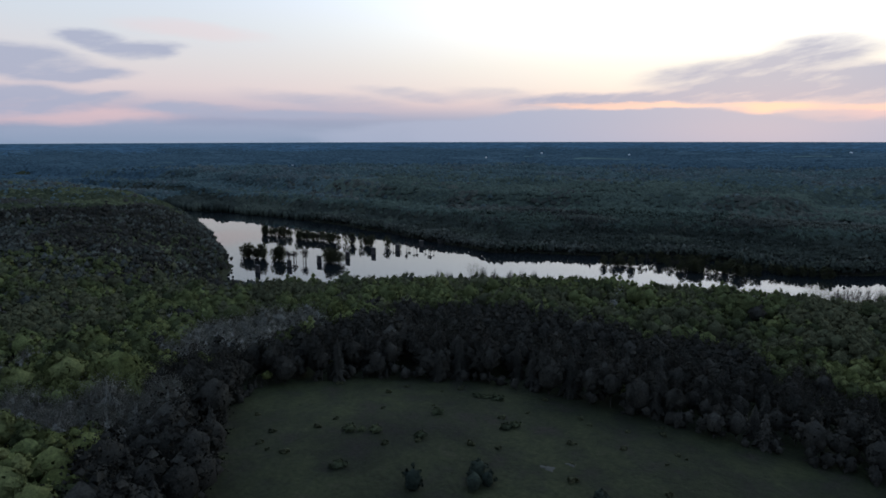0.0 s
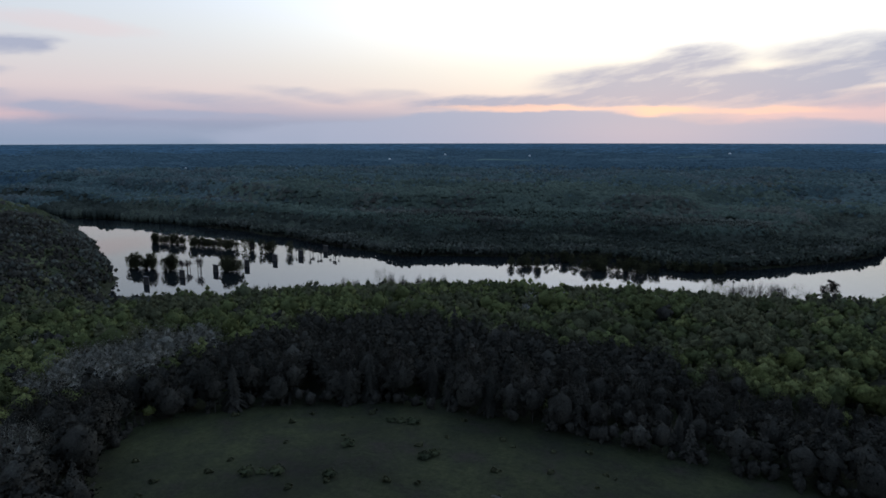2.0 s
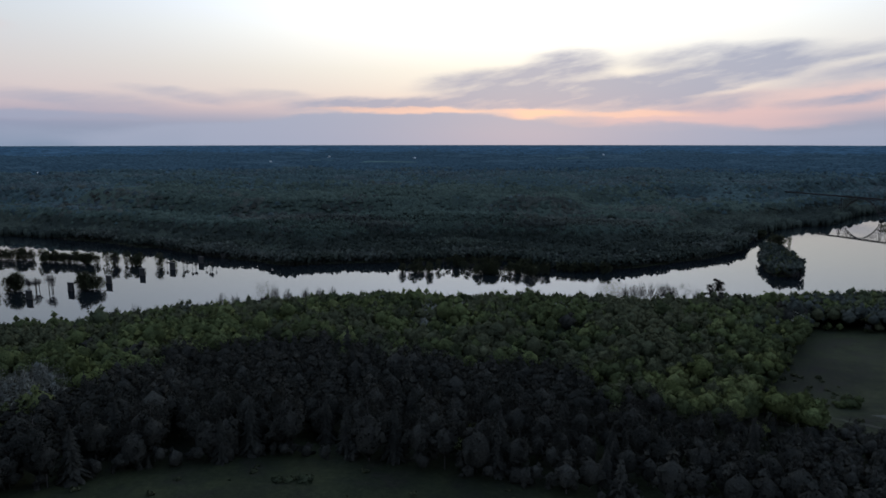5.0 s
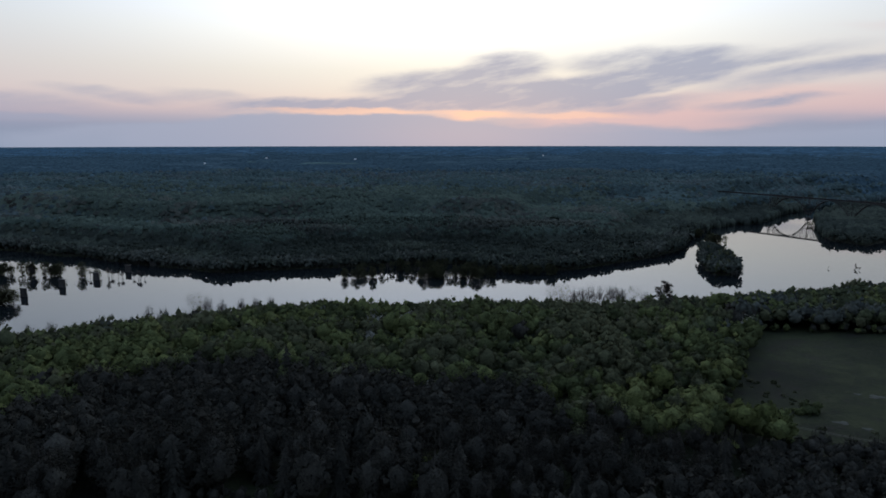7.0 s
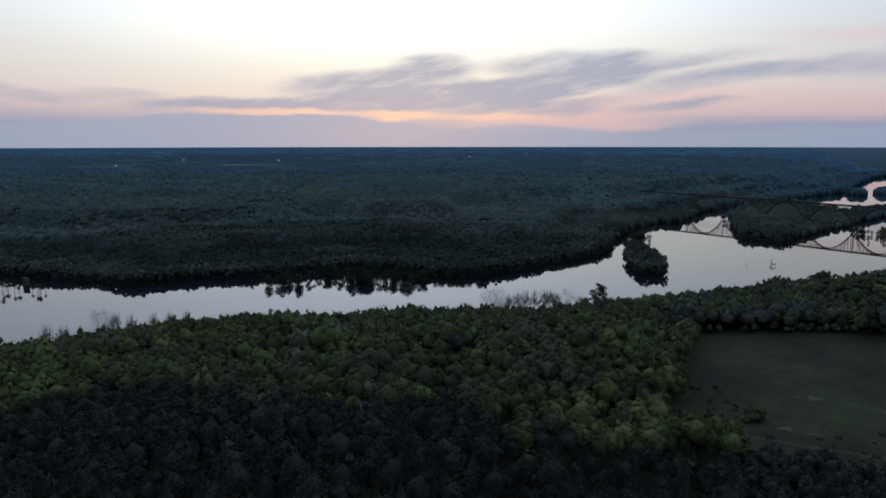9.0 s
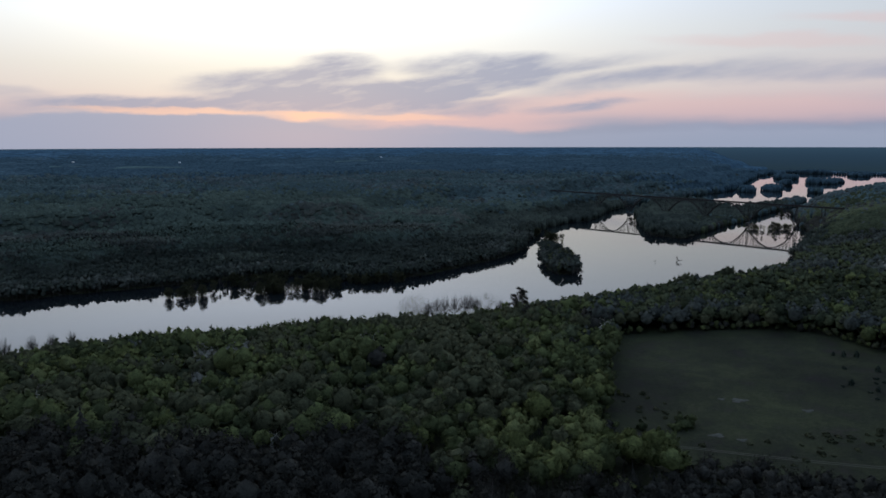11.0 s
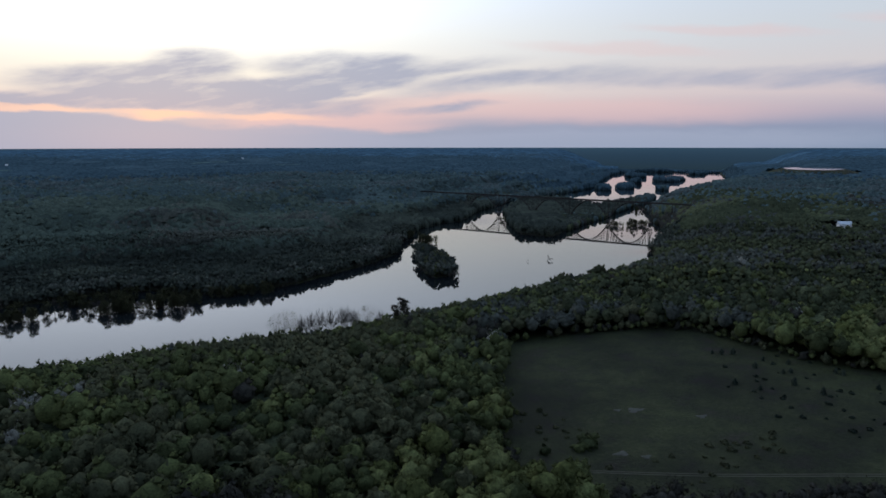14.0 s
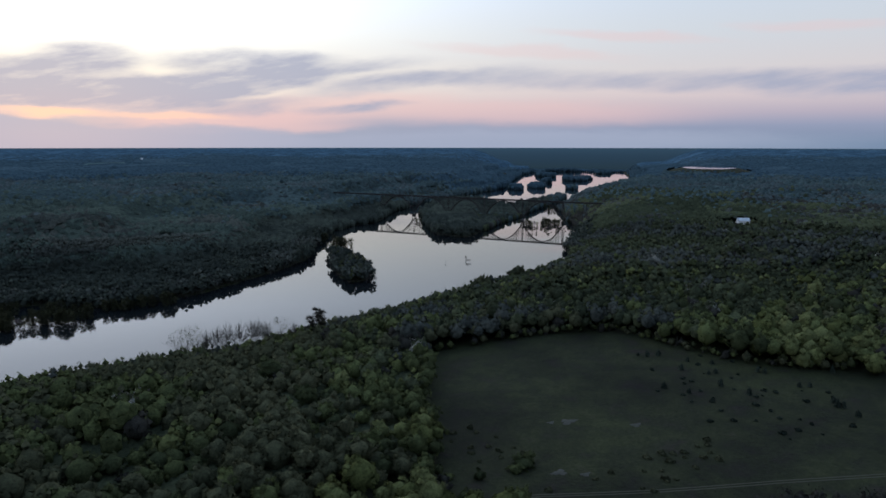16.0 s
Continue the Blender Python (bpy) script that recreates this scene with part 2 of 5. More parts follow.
def build_bark(nt, bsdf):
    g = tex_noise(nt, 1.2, 5.0, 0.7, stretch=(3, 3, 0.5))
    nt.links.new(ramp(nt, g, (0.3, (0.022, 0.019, 0.017)), (0.7, (0.06, 0.054, 0.049))), bsdf.inputs["Base Color"])
    bsdf.inputs["Roughness"].default_value = 0.9
    bump(nt, bsdf, g, 0.8, 0.05)


BARK = material("bark", build_bark)


def build_ground(nt, bsdf):
    big = tex_noise(nt, 0.012, 6.0, 0.6)
    mid = tex_noise(nt, 0.06, 6.0, 0.65)
    fine = tex_noise(nt, 0.55, 6.0, 0.75)
    grass = ramp(nt, mid, (0.30, (0.025, 0.023, 0.021)), (0.45, (0.022, 0.027, 0.016)), (0.60, (0.029, 0.036, 0.018)), (0.75, (0.037, 0.038, 0.026)))
    tone = ramp(nt, big, (0.35, (0.58, 0.58, 0.62)), (0.65, (1.28, 1.26, 1.14)))
    base = mix(nt, 1.0, grass, tone, "MULTIPLY")
    tuft = ramp(nt, fine, (0.32, (0.5, 0.5, 0.5)), (0.68, (1.45, 1.45, 1.4)))
    base = mix(nt, 0.75, base, tuft, "MULTIPLY")
    nt.links.new(base, bsdf.inputs["Base Color"])
    bsdf.inputs["Roughness"].default_value = 0.95
    bsdf.inputs["Specular IOR Level"].default_value = 0.1
    bump(nt, bsdf, fine, 0.8, 0.5)


GROUND = material("meadow_and_forest_floor", build_ground)


def build_water(nt, bsdf):
    g = tex_noise(nt, 0.02, 3.0, 0.5)
    nt.links.new(ramp(nt, g, (0.3, (0.006, 0.009, 0.011)), (0.7, (0.010, 0.013, 0.015))), bsdf.inputs["Base Color"])
    bsdf.inputs["Roughness"].default_value = 0.03
    bsdf.inputs["IOR"].default_value = 1.40
    r = tex_noise(nt, 0.25, 3.0, 0.5)
    bump(nt, bsdf, r, 0.02, 0.15)


WATER = material("calm_river_water", build_water)


def plain(name, lo, hi, scale, rough, metal=0.0, strength=0.3):
    def build(nt, bsdf):
        g = tex_noise(nt, scale, 5.0, 0.65)
        nt.links.new(ramp(nt, g, (0.3, lo), (0.7, hi)), bsdf.inputs["Base Color"])
        bsdf.inputs["Roughness"].default_value = rough
        bsdf.inputs["Metallic"].default_value = metal
        bump(nt, bsdf, g, strength, 0.1)
    return material(name, build)


STEEL = plain("dark_weathered_steel", (0.014, 0.013, 0.013), (0.030, 0.027, 0.025), 0.8, 0.8)
STONE = plain("weathered_pier_stone", (0.028, 0.026, 0.024), (0.055, 0.052, 0.048), 0.6, 0.9)
PAINT = plain("white_siding", (0.62, 0.63, 0.64), (0.80, 0.80, 0.80), 0.7, 0.6)
ROOF = plain("pale_metal_roof", (0.45, 0.52, 0.58), (0.62, 0.68, 0.72), 0.3, 0.35, 0.4)
PALE = plain("bleached_dead_grass", (0.032, 0.036, 0.028), (0.046, 0.050, 0.040), 1.5, 0.95)
DRIVE = plain("worn_earth_track", (0.036, 0.038, 0.024), (0.056, 0.058, 0.036), 0.8, 0.95)
GLASS = plain("dark_window_glass", (0.02, 0.022, 0.025), (0.03, 0.032, 0.036), 1.0, 0.08)
DOORP = plain("brown_door_paint", (0.10, 0.07, 0.05), (0.14, 0.10, 0.07), 2.0, 0.6)

# ------------------------------------------------------------------ lie of the land
NEAR_BANK = np.array([(-2950, 1400), (-2300, 1340), (-1700, 1300), (-1241, 1120), (-930, 890), (-734, 735), (-650, 615), (-545, 562), (-420, 636),
                      (-250, 752), (-50, 760), (150, 776), (330, 835), (500, 890), (680, 965), (740, 1030), (800, 1110), (1000, 1280), (1064, 1360),
                      (1140, 1485), (1285, 1670), (1590, 1880), (1950, 2090), (2380, 2390), (2709, 2700), (3330, 3320), (3700, 3690)], float)
FAR_BANK = np.array([(3340, 4060), (3000, 3900), (2660, 3570), (2480, 3420), (2080, 2960), (1700, 2530), (1350, 2290), (1100, 2130), (940, 2000), (800, 1850), (665, 1665), (590, 1640),
                     (505, 1570), (440, 1440), (338, 1257), (248, 1167), (160, 1096), (95, 1064), (45, 1056), (5, 1072), (-40, 1112), (-100, 1126), (-175, 1100), (-250, 1074), (-329, 1056), (-408, 1035),
                     (-510, 1065), (-679, 1144), (-871, 1214), (-1122, 1270), (-1470, 1293), (-1800, 1480), (-2400, 1490), (-2950, 1580)], float)
RIVER = np.concatenate([NEAR_BANK, FAR_BANK])
ISLANDS = [np.array(p, float) for p in (
    ((330, 1038), (366, 1042), (405, 1150), (412, 1240), (398, 1275), (374, 1200), (342, 1110)),
    ((763, 1577), (690, 1400), (725, 1330), (797, 1389), (915, 1486), (1030, 1564), (1190, 1688), (1388, 1843), (1545, 1947), (1609, 2030), (1440, 1960), (1320, 1890), (1240, 1830), (1190, 1800), (1180, 1884), (1230, 2024), (1161, 2065), (1018, 1979), (887, 1821)),
    *[[(x + math.cos(a) * q * (1 + 0.2 * math.sin(3 * a + x)), y + math.sin(a) * q * 1.3) for a in np.arange(12) * math.pi / 6] for x, y, q in (
        (1710, 2455, 24), (1850, 2481, 30), (2529, 3224, 44), (2404, 2831, 54), (2540, 2905, 34), (3100, 3330, 44), (1930, 2330, 22), (2150, 2760, 18), (2760, 3560, 30))])]
POND = (2386.0, 1985.0)
HOUSE_AT = (1085.0, 936.0)
EYE0 = (-15.0, 100.0)


def pond_ring(x, y):
    """1 on the rim of the distant lake, less inside."""
    u, v = x - POND[0], y - POND[1]
    return np.hypot((u * 0.597 - v * 0.802) / 108, (u * 0.802 + v * 0.597) / 150)


def smooth(a, b, x):
    t = np.clip((x - a) / (b - a), 0, 1)
    return t * t * (3 - 2 * t)


def to_line(x, y, line):
    """Distance from points to a polyline."""
    best = np.full(x.shape, 1e9)
    for (ax, ay), (bx, by) in zip(line[:-1], line[1:]):
        ux, uy = bx - ax, by - ay
        t = np.clip(((x - ax) * ux + (y - ay) * uy) / (ux * ux + uy * uy), 0, 1)
        best = np.minimum(best, np.hypot(x - ax - t * ux, y - ay - t * uy))
    return best


def inside(x, y, poly):
    res = np.zeros(x.shape, bool)
    for (ax, ay), (bx, by) in zip(poly, np.roll(poly, -1, 0)):
        if ay == by:
            continue
        hit = ((ay > y) != (by > y)) & (x < (bx - ax) * (y - ay) / (by - ay) + ax)
        res ^= hit
    return res


def lump(x, y, size, seed=0):
    """Smooth noise from -1 to 1."""
    a = np.floor(x / size).astype(np.int64)
    b = np.floor(y / size).astype(np.int64)
    fx, fy = x / size - a, y / size - b
    fx, fy = fx * fx * (3 - 2 * fx), fy * fy * (3 - 2 * fy)

    def h(i, j):
        n = (i * 73856093) ^ (j * 19349663) ^ (seed * 83492791)
        n = (n ^ (n >> 13)) * 1274126177 & 0x7FFFFFFF
        return (n ^ (n >> 15)) % 65536 / 32768.0 - 1
    return (h(a, b) * (1 - fx) + h(a + 1, b) * fx) * (1 - fy) + (h(a, b + 1) * (1 - fx) + h(a + 1, b + 1) * fx) * fy


def terrain(x, y):
    """Height of the ground, distance from the water (negative on it), and whether it is the far side."""
    x, y = np.asarray(x, float), np.asarray(y, float)
    dn, df = to_line(x, y, NEAR_BANK), to_line(x, y, FAR_BANK)
    d, far = np.minimum(dn, df), df < dn
    wob = lump(x, y, 70, 3) * 7 + lump(x, y, 24, 5) * 3
    wet = inside(x, y, RIVER)
    shore = np.where(wet, -d, d) + wob
    upland = 62 + 30 * np.exp(-((x + 110) / 260) ** 2 - ((y - 120) / 230) ** 2) - 15 * smooth(760, 1000, x) * smooth(1250, 1080, y) + lump(x, y, 160, 7) * 2.0 + lump(x, y, 85, 8) * 4.0 * smooth(300, 420, y) * smooth(150, 60, x)
    steep = 125 - 70 * smooth(700, 1000, x) - 60 * smooth(-480, -650, x)
    zn = 0.4 + upland * (1 - np.exp(-(np.maximum(shore, 0) / steep) ** 1.15))
    wide = 1 - 0.4 * smooth(-250, -700, x) - 0.5 * smooth(350, 650, x)
    back = (shore + lump(x, y, 150, 2) * 34 + lump(x, y, 60, 12) * 10) / wide
    zf = 0.8 + 25 * smooth(140, 190, back) + 31 * smooth(345, 450, back + lump(x, y, 230, 13) * 60) + (lump(x, y, 420, 9) * 10 + lump(x, y * 1.5, 190, 10) * 9) * smooth(260, 600, back)
    z = np.where(far, zf, zn)
    r = np.hypot(x - EYE0[0], y - EYE0[1])
    dip = np.radians(np.maximum(0.40, 3.4 + (0.40 - 3.4) * (r - 2300) / 2600))
    rise = np.where(r > 2300, 198 - r * np.tan(dip) - 14 + (lump(x, y * 1.6, 520, 4) * 13 + lump(x, y * 2, 230, 15) * 7) * smooth(4700, 2900, r), -50)
    z = np.maximum(z, rise * smooth(50, 520, shore))
    shore = np.maximum(shore, np.minimum(r - 4740, 300))
    lift = smooth(2.1, 1.02, pond_ring(x, y))
    z = z * (1 - lift) + 95.4 * lift
    for isle in ISLANDS:
        di = to_line(x, y, np.concatenate([isle, isle[:1]]))
        on = inside(x, y, isle)
        shore = np.maximum(shore, np.where(on, di, -di) + wob * 0.6)
    z = np.where(shore > 0, np.maximum(z, 0.3), np.maximum(shore * 0.12, -4.0))
    return z, shore, far


FIELD_NEAR = np.array([(-190, 188), (-199, 212), (-190, 229), (-160, 251), (-120, 268), (-85, 270), (-35, 263), (16, 257), (80, 250), (110, 200), (110, 20), (-30, -60), (-110, 60), (-142, 130), (-166, 157)], float)
FIELD_FAR = np.array([(193, 573), (135, 462), (112, 420), (96, 385), (94, 365), (124, 342), (200, 318), (300, 268), (420, 250), (450, 345), (389, 371), (341, 425), (332, 480), (333, 530), (290, 555)], float)
MARSH = np.array([(-20, 1300), (110, 1310), (265, 1340), (300, 1452), (150, 1440), (0, 1470)], float)
CLEARINGS = [np.array(p, float) for p in (((985, 850), (1020, 830), (1105, 890), (1130, 950), (1060, 990), (1000, 905)),
                                          ((640, 560), (700, 520), (760, 560), (690, 600)))]


FAR_FIELDS = ((-15, -9.5, 3560, 3700), (-33, -29, 3000, 3090), (-20, -17.5, 3750, 3850), (-41, -38.5, 3050, 3140), (9, 11, 3650, 3750), (2, 4.5, 3950, 4050), (-51, -48, 3350, 3450))


def meadow_far(x, y):
    """True on the open fields of the far plain."""
    r = np.hypot(x - EYE0[0], y - EYE0[1])
    a = np.degrees(np.arctan2(x - EYE0[0], y - EYE0[1]))
    res = np.zeros(np.shape(x), bool)
    for a0, a1, r0, r1 in FAR_FIELDS:
        res |= (a > a0 + lump(x, y, 90, 72) * 1.3) & (a < a1 + lump(x, y, 90, 73) * 1.3) & (r > r0 + lump(x, y, 120, 74) * 50) & (r < r1 + lump(x, y, 200, 71) * 40)
    return res


def free_ground(x, y, margin=0.0):
    """True where no wood grows."""
    res = np.zeros(np.shape(x), bool)
    w = lump(x, y, 22, 11) * 4 + margin
    for poly in (FIELD_NEAR, FIELD_FAR, *CLEARINGS):
        ring = np.concatenate([poly, poly[:1]])
        di = to_line(x, y, ring)
        res |= np.where(inside(x, y, poly), di, -di) + w > 0
    res |= pond_ring(x, y) < 1.55
    return res


def height(x, y):
    return float(terrain(np.array([x]), np.array([y]))[0][0])


def mesh_of(name, verts, tris, mats, normals=None, tint=None, slots=None, flat=False):
    me = bpy.data.meshes.new(name)
    verts, tris = np.asarray(verts, np.float32), np.asarray(tris, np.int32)
    me.vertices.add(len(verts))
    me.vertices.foreach_set("co", verts.ravel())
    me.loops.add(tris.size)
    me.loops.foreach_set("vertex_index", tris.ravel())
    me.polygons.add(len(tris))
    me.polygons.foreach_set("loop_start", np.arange(len(tris), dtype=np.int32) * tris.shape[1])
    for m in mats:
        me.materials.append(m)
    if slots is not None:
        me.polygons.foreach_set("material_index", np.asarray(slots, np.int32))
    me.polygons.foreach_set("use_smooth", np.full(len(tris), not flat))
    me.update(calc_edges=True)
    if normals is not None:
        me.normals_split_custom_set_from_vertices(np.asarray(normals, np.float32))
    if tint is not None:
        at = me.attributes.new("tint", "FLOAT", "POINT")
        at.data.foreach_set("value", np.asarray(tint, np.float32))
    return me


def polar(rings, angles):
    """Points of a polar grid round the start of the path, and its triangles."""
    a, r = np.meshgrid(np.radians(angles), rings)
    x, y = EYE0[0] + r * np.sin(a), EYE0[1] + r * np.cos(a)
    n, m = len(rings), len(angles)
    i = (np.arange(n - 1)[:, None] * m + np.arange(m - 1)[None]).ravel()
    tris = np.concatenate([np.stack([i, i + m, i + m + 1], 1), np.stack([i, i + m + 1, i + 1], 1)])
    return x.ravel(), y.ravel(), tris


def steps(start, end, least, share):
    res = [start]
    while res[-1] < end:
        res.append(res[-1] + max(least, res[-1] * share))
    res[-1] = end
    return np.array(res)


FRONT = np.arange(-72, 78.01, 0.6)
BACK = np.arange(78, 288.01, 3.5)
gx, gy, gt = polar(np.concatenate([[0.5], steps(8, 4945, 5.0, 0.014)]), np.concatenate([FRONT, BACK[1:-1], [288]]))
gz, _, _ = terrain(gx, gy)
ground = new("ground", mesh_of("ground", np.stack([gx, gy, gz], 1), gt[:, ::-1], [GROUND]))
tagged(ground, "dark grassy meadows, wooded bluffs and river plain at dusk", "ground", kind="structure")

wx, wy, wt_ = polar(np.array([300, 800, 1500, 2500, 3600, 4940.0]), np.concatenate([FRONT[::10], BACK]))
water = new("water", mesh_of("water", np.stack([wx, wy, wx * 0], 1), wt_[:, ::-1], [WATER], flat=True))
tagged(water, "calm flooded river mirroring the pale evening sky", "river", kind="structure")

# ------------------------------------------------------------------ woods: shapes of trees
rng = np.random.default_rng(7)


def ico(sub):
    bm = bmesh.new()
    bmesh.ops.create_icosphere(bm, subdivisions=sub, radius=1)
    v = np.array([p.co[:] for p in bm.verts])
    bm.verts.index_update()
    f = np.array([[p.index for p in q.verts] for q in bm.faces])
    bm.free()
    return v, f


ICO = {1: ico(1)}


def leaf_cards(points, size):
    n = len(points)
    a = rng.normal(size=(n, 3))
    a /= np.linalg.norm(a, axis=1)[:, None]
    b = np.cross(a, rng.normal(size=(n, 3)))
    b /= np.linalg.norm(b, axis=1)[:, None]
    s = size * rng.uniform(0.6, 1.3, (n, 1))
    v = np.stack([points + a * s, points - a * s * 0.6 + b * s * 0.7, points - a * s * 0.5 - b * s * 0.8], 1).reshape(-1, 3)
    return v, np.arange(3 * n).reshape(n, 3)


def outward(v):
    """Soft normals that lean away from the stem and up."""
    n = np.stack([v[:, 0], v[:, 1], 0.35 * np.hypot(v[:, 0], v[:, 1]) + 0.4], 1)
    return n / np.linalg.norm(n, axis=1)[:, None]


def merge(parts):
    """Joins shapes: vertices, triangles and normals."""
    vs, fs, ns, k = [], [], [], 0
    for q in parts:
        vs.append(q[0])
        fs.append(q[1] + k)
        ns.append(q[2] if len(q) > 2 else outward(q[0]))
        k += len(q[0])
    return np.concatenate(vs), np.concatenate(fs), np.concatenate(ns)


OCTA = (np.array([(1, 0, 0), (-1, 0, 0), (0, 1, 0), (0, -1, 0), (0, 0, 1), (0, 0, -1)], float),
        np.array([(0, 2, 4), (2, 1, 4), (1, 3, 4), (3, 0, 4), (2, 0, 5), (1, 2, 5), (3, 1, 5), (0, 3, 5)]))


def unit(v):
    return v / np.linalg.norm(v, axis=-1, keepdims=True)


def leafy(h, r, puffs, sub, cards, card, tall=1.0):
    """A billowing crown: a few overlapping domes, each of many small puffs of leaves under loose sprays."""
    semi = r * 1.05 * tall
    c = np.array((0, 0, h - semi))
    size = np.array((r, r, semi))
    v0, f0 = OCTA if sub == 0 else ICO[sub]
    each = max(1, cards // puffs)
    domes = [(np.zeros(3), 1.0)]
    parts = []
    if puffs > 8:
        parts.append((ICO[1][0] * size * 0.74 + c - (0, 0, semi * 0.06), ICO[1][1], unit(ICO[1][0] / size)))
        count = 3 if puffs < 16 else 4
        begin = rng.uniform(0, 6.28)
        domes = [(np.array((0, 0, 0.26)) * size, 0.72)]
        for j in range(count):
            a = begin + 6.283 * j / count + rng.uniform(-0.4, 0.4)
            domes.append((np.array((math.cos(a) * 0.46, math.sin(a) * 0.46, rng.uniform(-0.30, 0.12))) * size, rng.uniform(0.50, 0.66)))
    for k in range(puffs):
        off, share = domes[k % len(domes)]
        m, total = k // len(domes), max(1, puffs // len(domes))
        u = 1 - 1.45 * (m + 0.5) / total + rng.uniform(-0.15, 0.15)
        u = min(0.98, max(-0.6, u))
        a = k * 2.39996 + rng.uniform(-0.7, 0.7)
        q = math.sqrt(1 - u * u)
        axis = np.array((math.cos(a) * q, math.sin(a) * q, u))
        pr_ = r * rng.uniform(0.7, 1.25) * 1.2 / math.sqrt(puffs)
        pc = c + off + axis * size * share * rng.uniform(0.66, 0.92)
        up = unit(unit(axis / size) + 0.6 * unit((pc - c) / size + (0, 0, 0.2)))
        turn = rng.uniform(0, 6.28)
        cs, sn = math.cos(turn), math.sin(turn)
        v1 = np.stack([v0[:, 0] * cs - v0[:, 1] * sn, v0[:, 0] * sn + v0[:, 1] * cs, v0[:, 2]], 1)
        vv = v1 * pr_ * 0.82 * (1 + 0.10 * rng.normal(size=(len(v1), 1)))
        parts.append((vv + pc, f0, unit(0.26 * unit(v1) + 0.90 * up + (0, 0, 0.05))))
        d = unit(rng.normal(size=(each, 3)) + axis * 0.9)
        pt = pc + d * pr_ * rng.uniform(0.62, 1.22, (each, 1))
        soft = unit(0.30 * d + 0.90 * up + (0, 0, 0.05) + rng.normal(size=(each, 3)) * 0.14)
        n = unit(d + rng.normal(size=(each, 3)) * 0.6)
        t1 = unit(np.cross(n, rng.normal(size=(each, 3))))
        t2 = np.cross(n, t1)
        s = card * rng.uniform(0.5, 1.4, (each, 1))
        tri = np.stack([pt + t1 * s, pt - t1 * s * 0.5 + t2 * s * 0.85, pt - t1 * s * 0.5 - t2 * s * 0.85], 1).reshape(-1, 3)
        parts.append((tri, np.arange(3 * each).reshape(each, 3), np.repeat(soft, 3, 0)))
    return merge(parts)


def lacy(h, r, sprays, n, card, low=0.06):
    """An open ragged crown: sprays of small leaves about the ends of the limbs."""
    a = np.arange(sprays) * 2.39996 + rng.uniform(-0.5, 0.5, sprays)
    u = rng.uniform(low, 0.98, sprays)
    mid_u = (low + 1) / 2
    q = r * np.sqrt(np.clip(1.0 - ((u - mid_u) / (1.04 - low) * 2) ** 2 * 0.9, 0.05, 1)) * rng.uniform(0.3, 1.0, sprays)
    mid = np.stack([np.cos(a) * q, np.sin(a) * q, u * h], 1)
    pt = np.repeat(mid, n, 0) + rng.normal(size=(sprays * n, 3)) * (r * 0.15, r * 0.15, r * 0.17)
    v, f = leaf_cards(pt, card)
    return v, f, outward(v - (0, 0, 0))


def stick(a, b, ra, rb, sides=5):
    a, b = np.array(a, float), np.array(b, float)
    d = (b - a) / np.linalg.norm(b - a)
    u = np.cross(d, (0.3, 1, 0.2))
    u /= np.linalg.norm(u)
    w = np.cross(d, u)
    t = np.arange(sides) * 2 * math.pi / sides
    ring = np.cos(t)[:, None] * u + np.sin(t)[:, None] * w
    v = np.concatenate([a + ring * ra, b + ring * rb])
    i = np.arange(sides)
    j = (i + 1) % sides
    return v, np.concatenate([np.stack([i, j, j + sides], 1), np.stack([i, j + sides, i + sides], 1)])


def trunk(h, r, limbs):
    lean = rng.normal(size=2) * 0.3
    top = (lean[0], lean[1], h)
    parts = [stick((0, 0, -1.5), (lean[0] * 0.4, lean[1] * 0.4, h * 0.5), 0.30, 0.20, 6), stick((lean[0] * 0.4, lean[1] * 0.4, h * 0.5), top, 0.20, 0.07, 6)]
    for i in range(limbs):
        a, s = i * 2.4 + rng.uniform(0, 1), rng.uniform(0.4, 0.75) * h
        parts.append(stick((lean[0] * 0.5, lean[1] * 0.5, s), (math.cos(a) * r * 0.7, math.sin(a) * r * 0.7, s + h * 0.22), 0.12, 0.03, 4))
    return merge(parts)


def conifer(h, r, tiers, per):
    """A ragged spire of drooping boughs."""
    parts = []
    for k in range(tiers):
        u = k / (tiers - 1)
        z = h * (0.08 + 0.88 * u)
        rad = r * (1 - u) ** 0.8 + 0.35
        for i in range(per):
            a = 2 * math.pi * (i + 0.5 * (k % 2)) / per + rng.uniform(-0.25, 0.25)
            q = rad * rng.uniform(0.7, 1.15)
            w = 3.6 / per
            tip = (math.cos(a) * q, math.sin(a) * q, z - q * 0.30 + rng.uniform(-0.4, 0.4))
            v = np.array([(0, 0, z + h * 0.085), tip, (math.cos(a + w) * q * 0.62, math.sin(a + w) * q * 0.62, z - 0.4), (math.cos(a - w) * q * 0.62, math.sin(a - w) * q * 0.62, z - 0.4)])
            parts.append((v, np.array([(0, 3, 1), (0, 1, 2)])))
    parts.append(stick((0, 0, h * 0.8), (0, 0, h * 1.02), 0.3, 0.02, 4))
    return merge(parts)


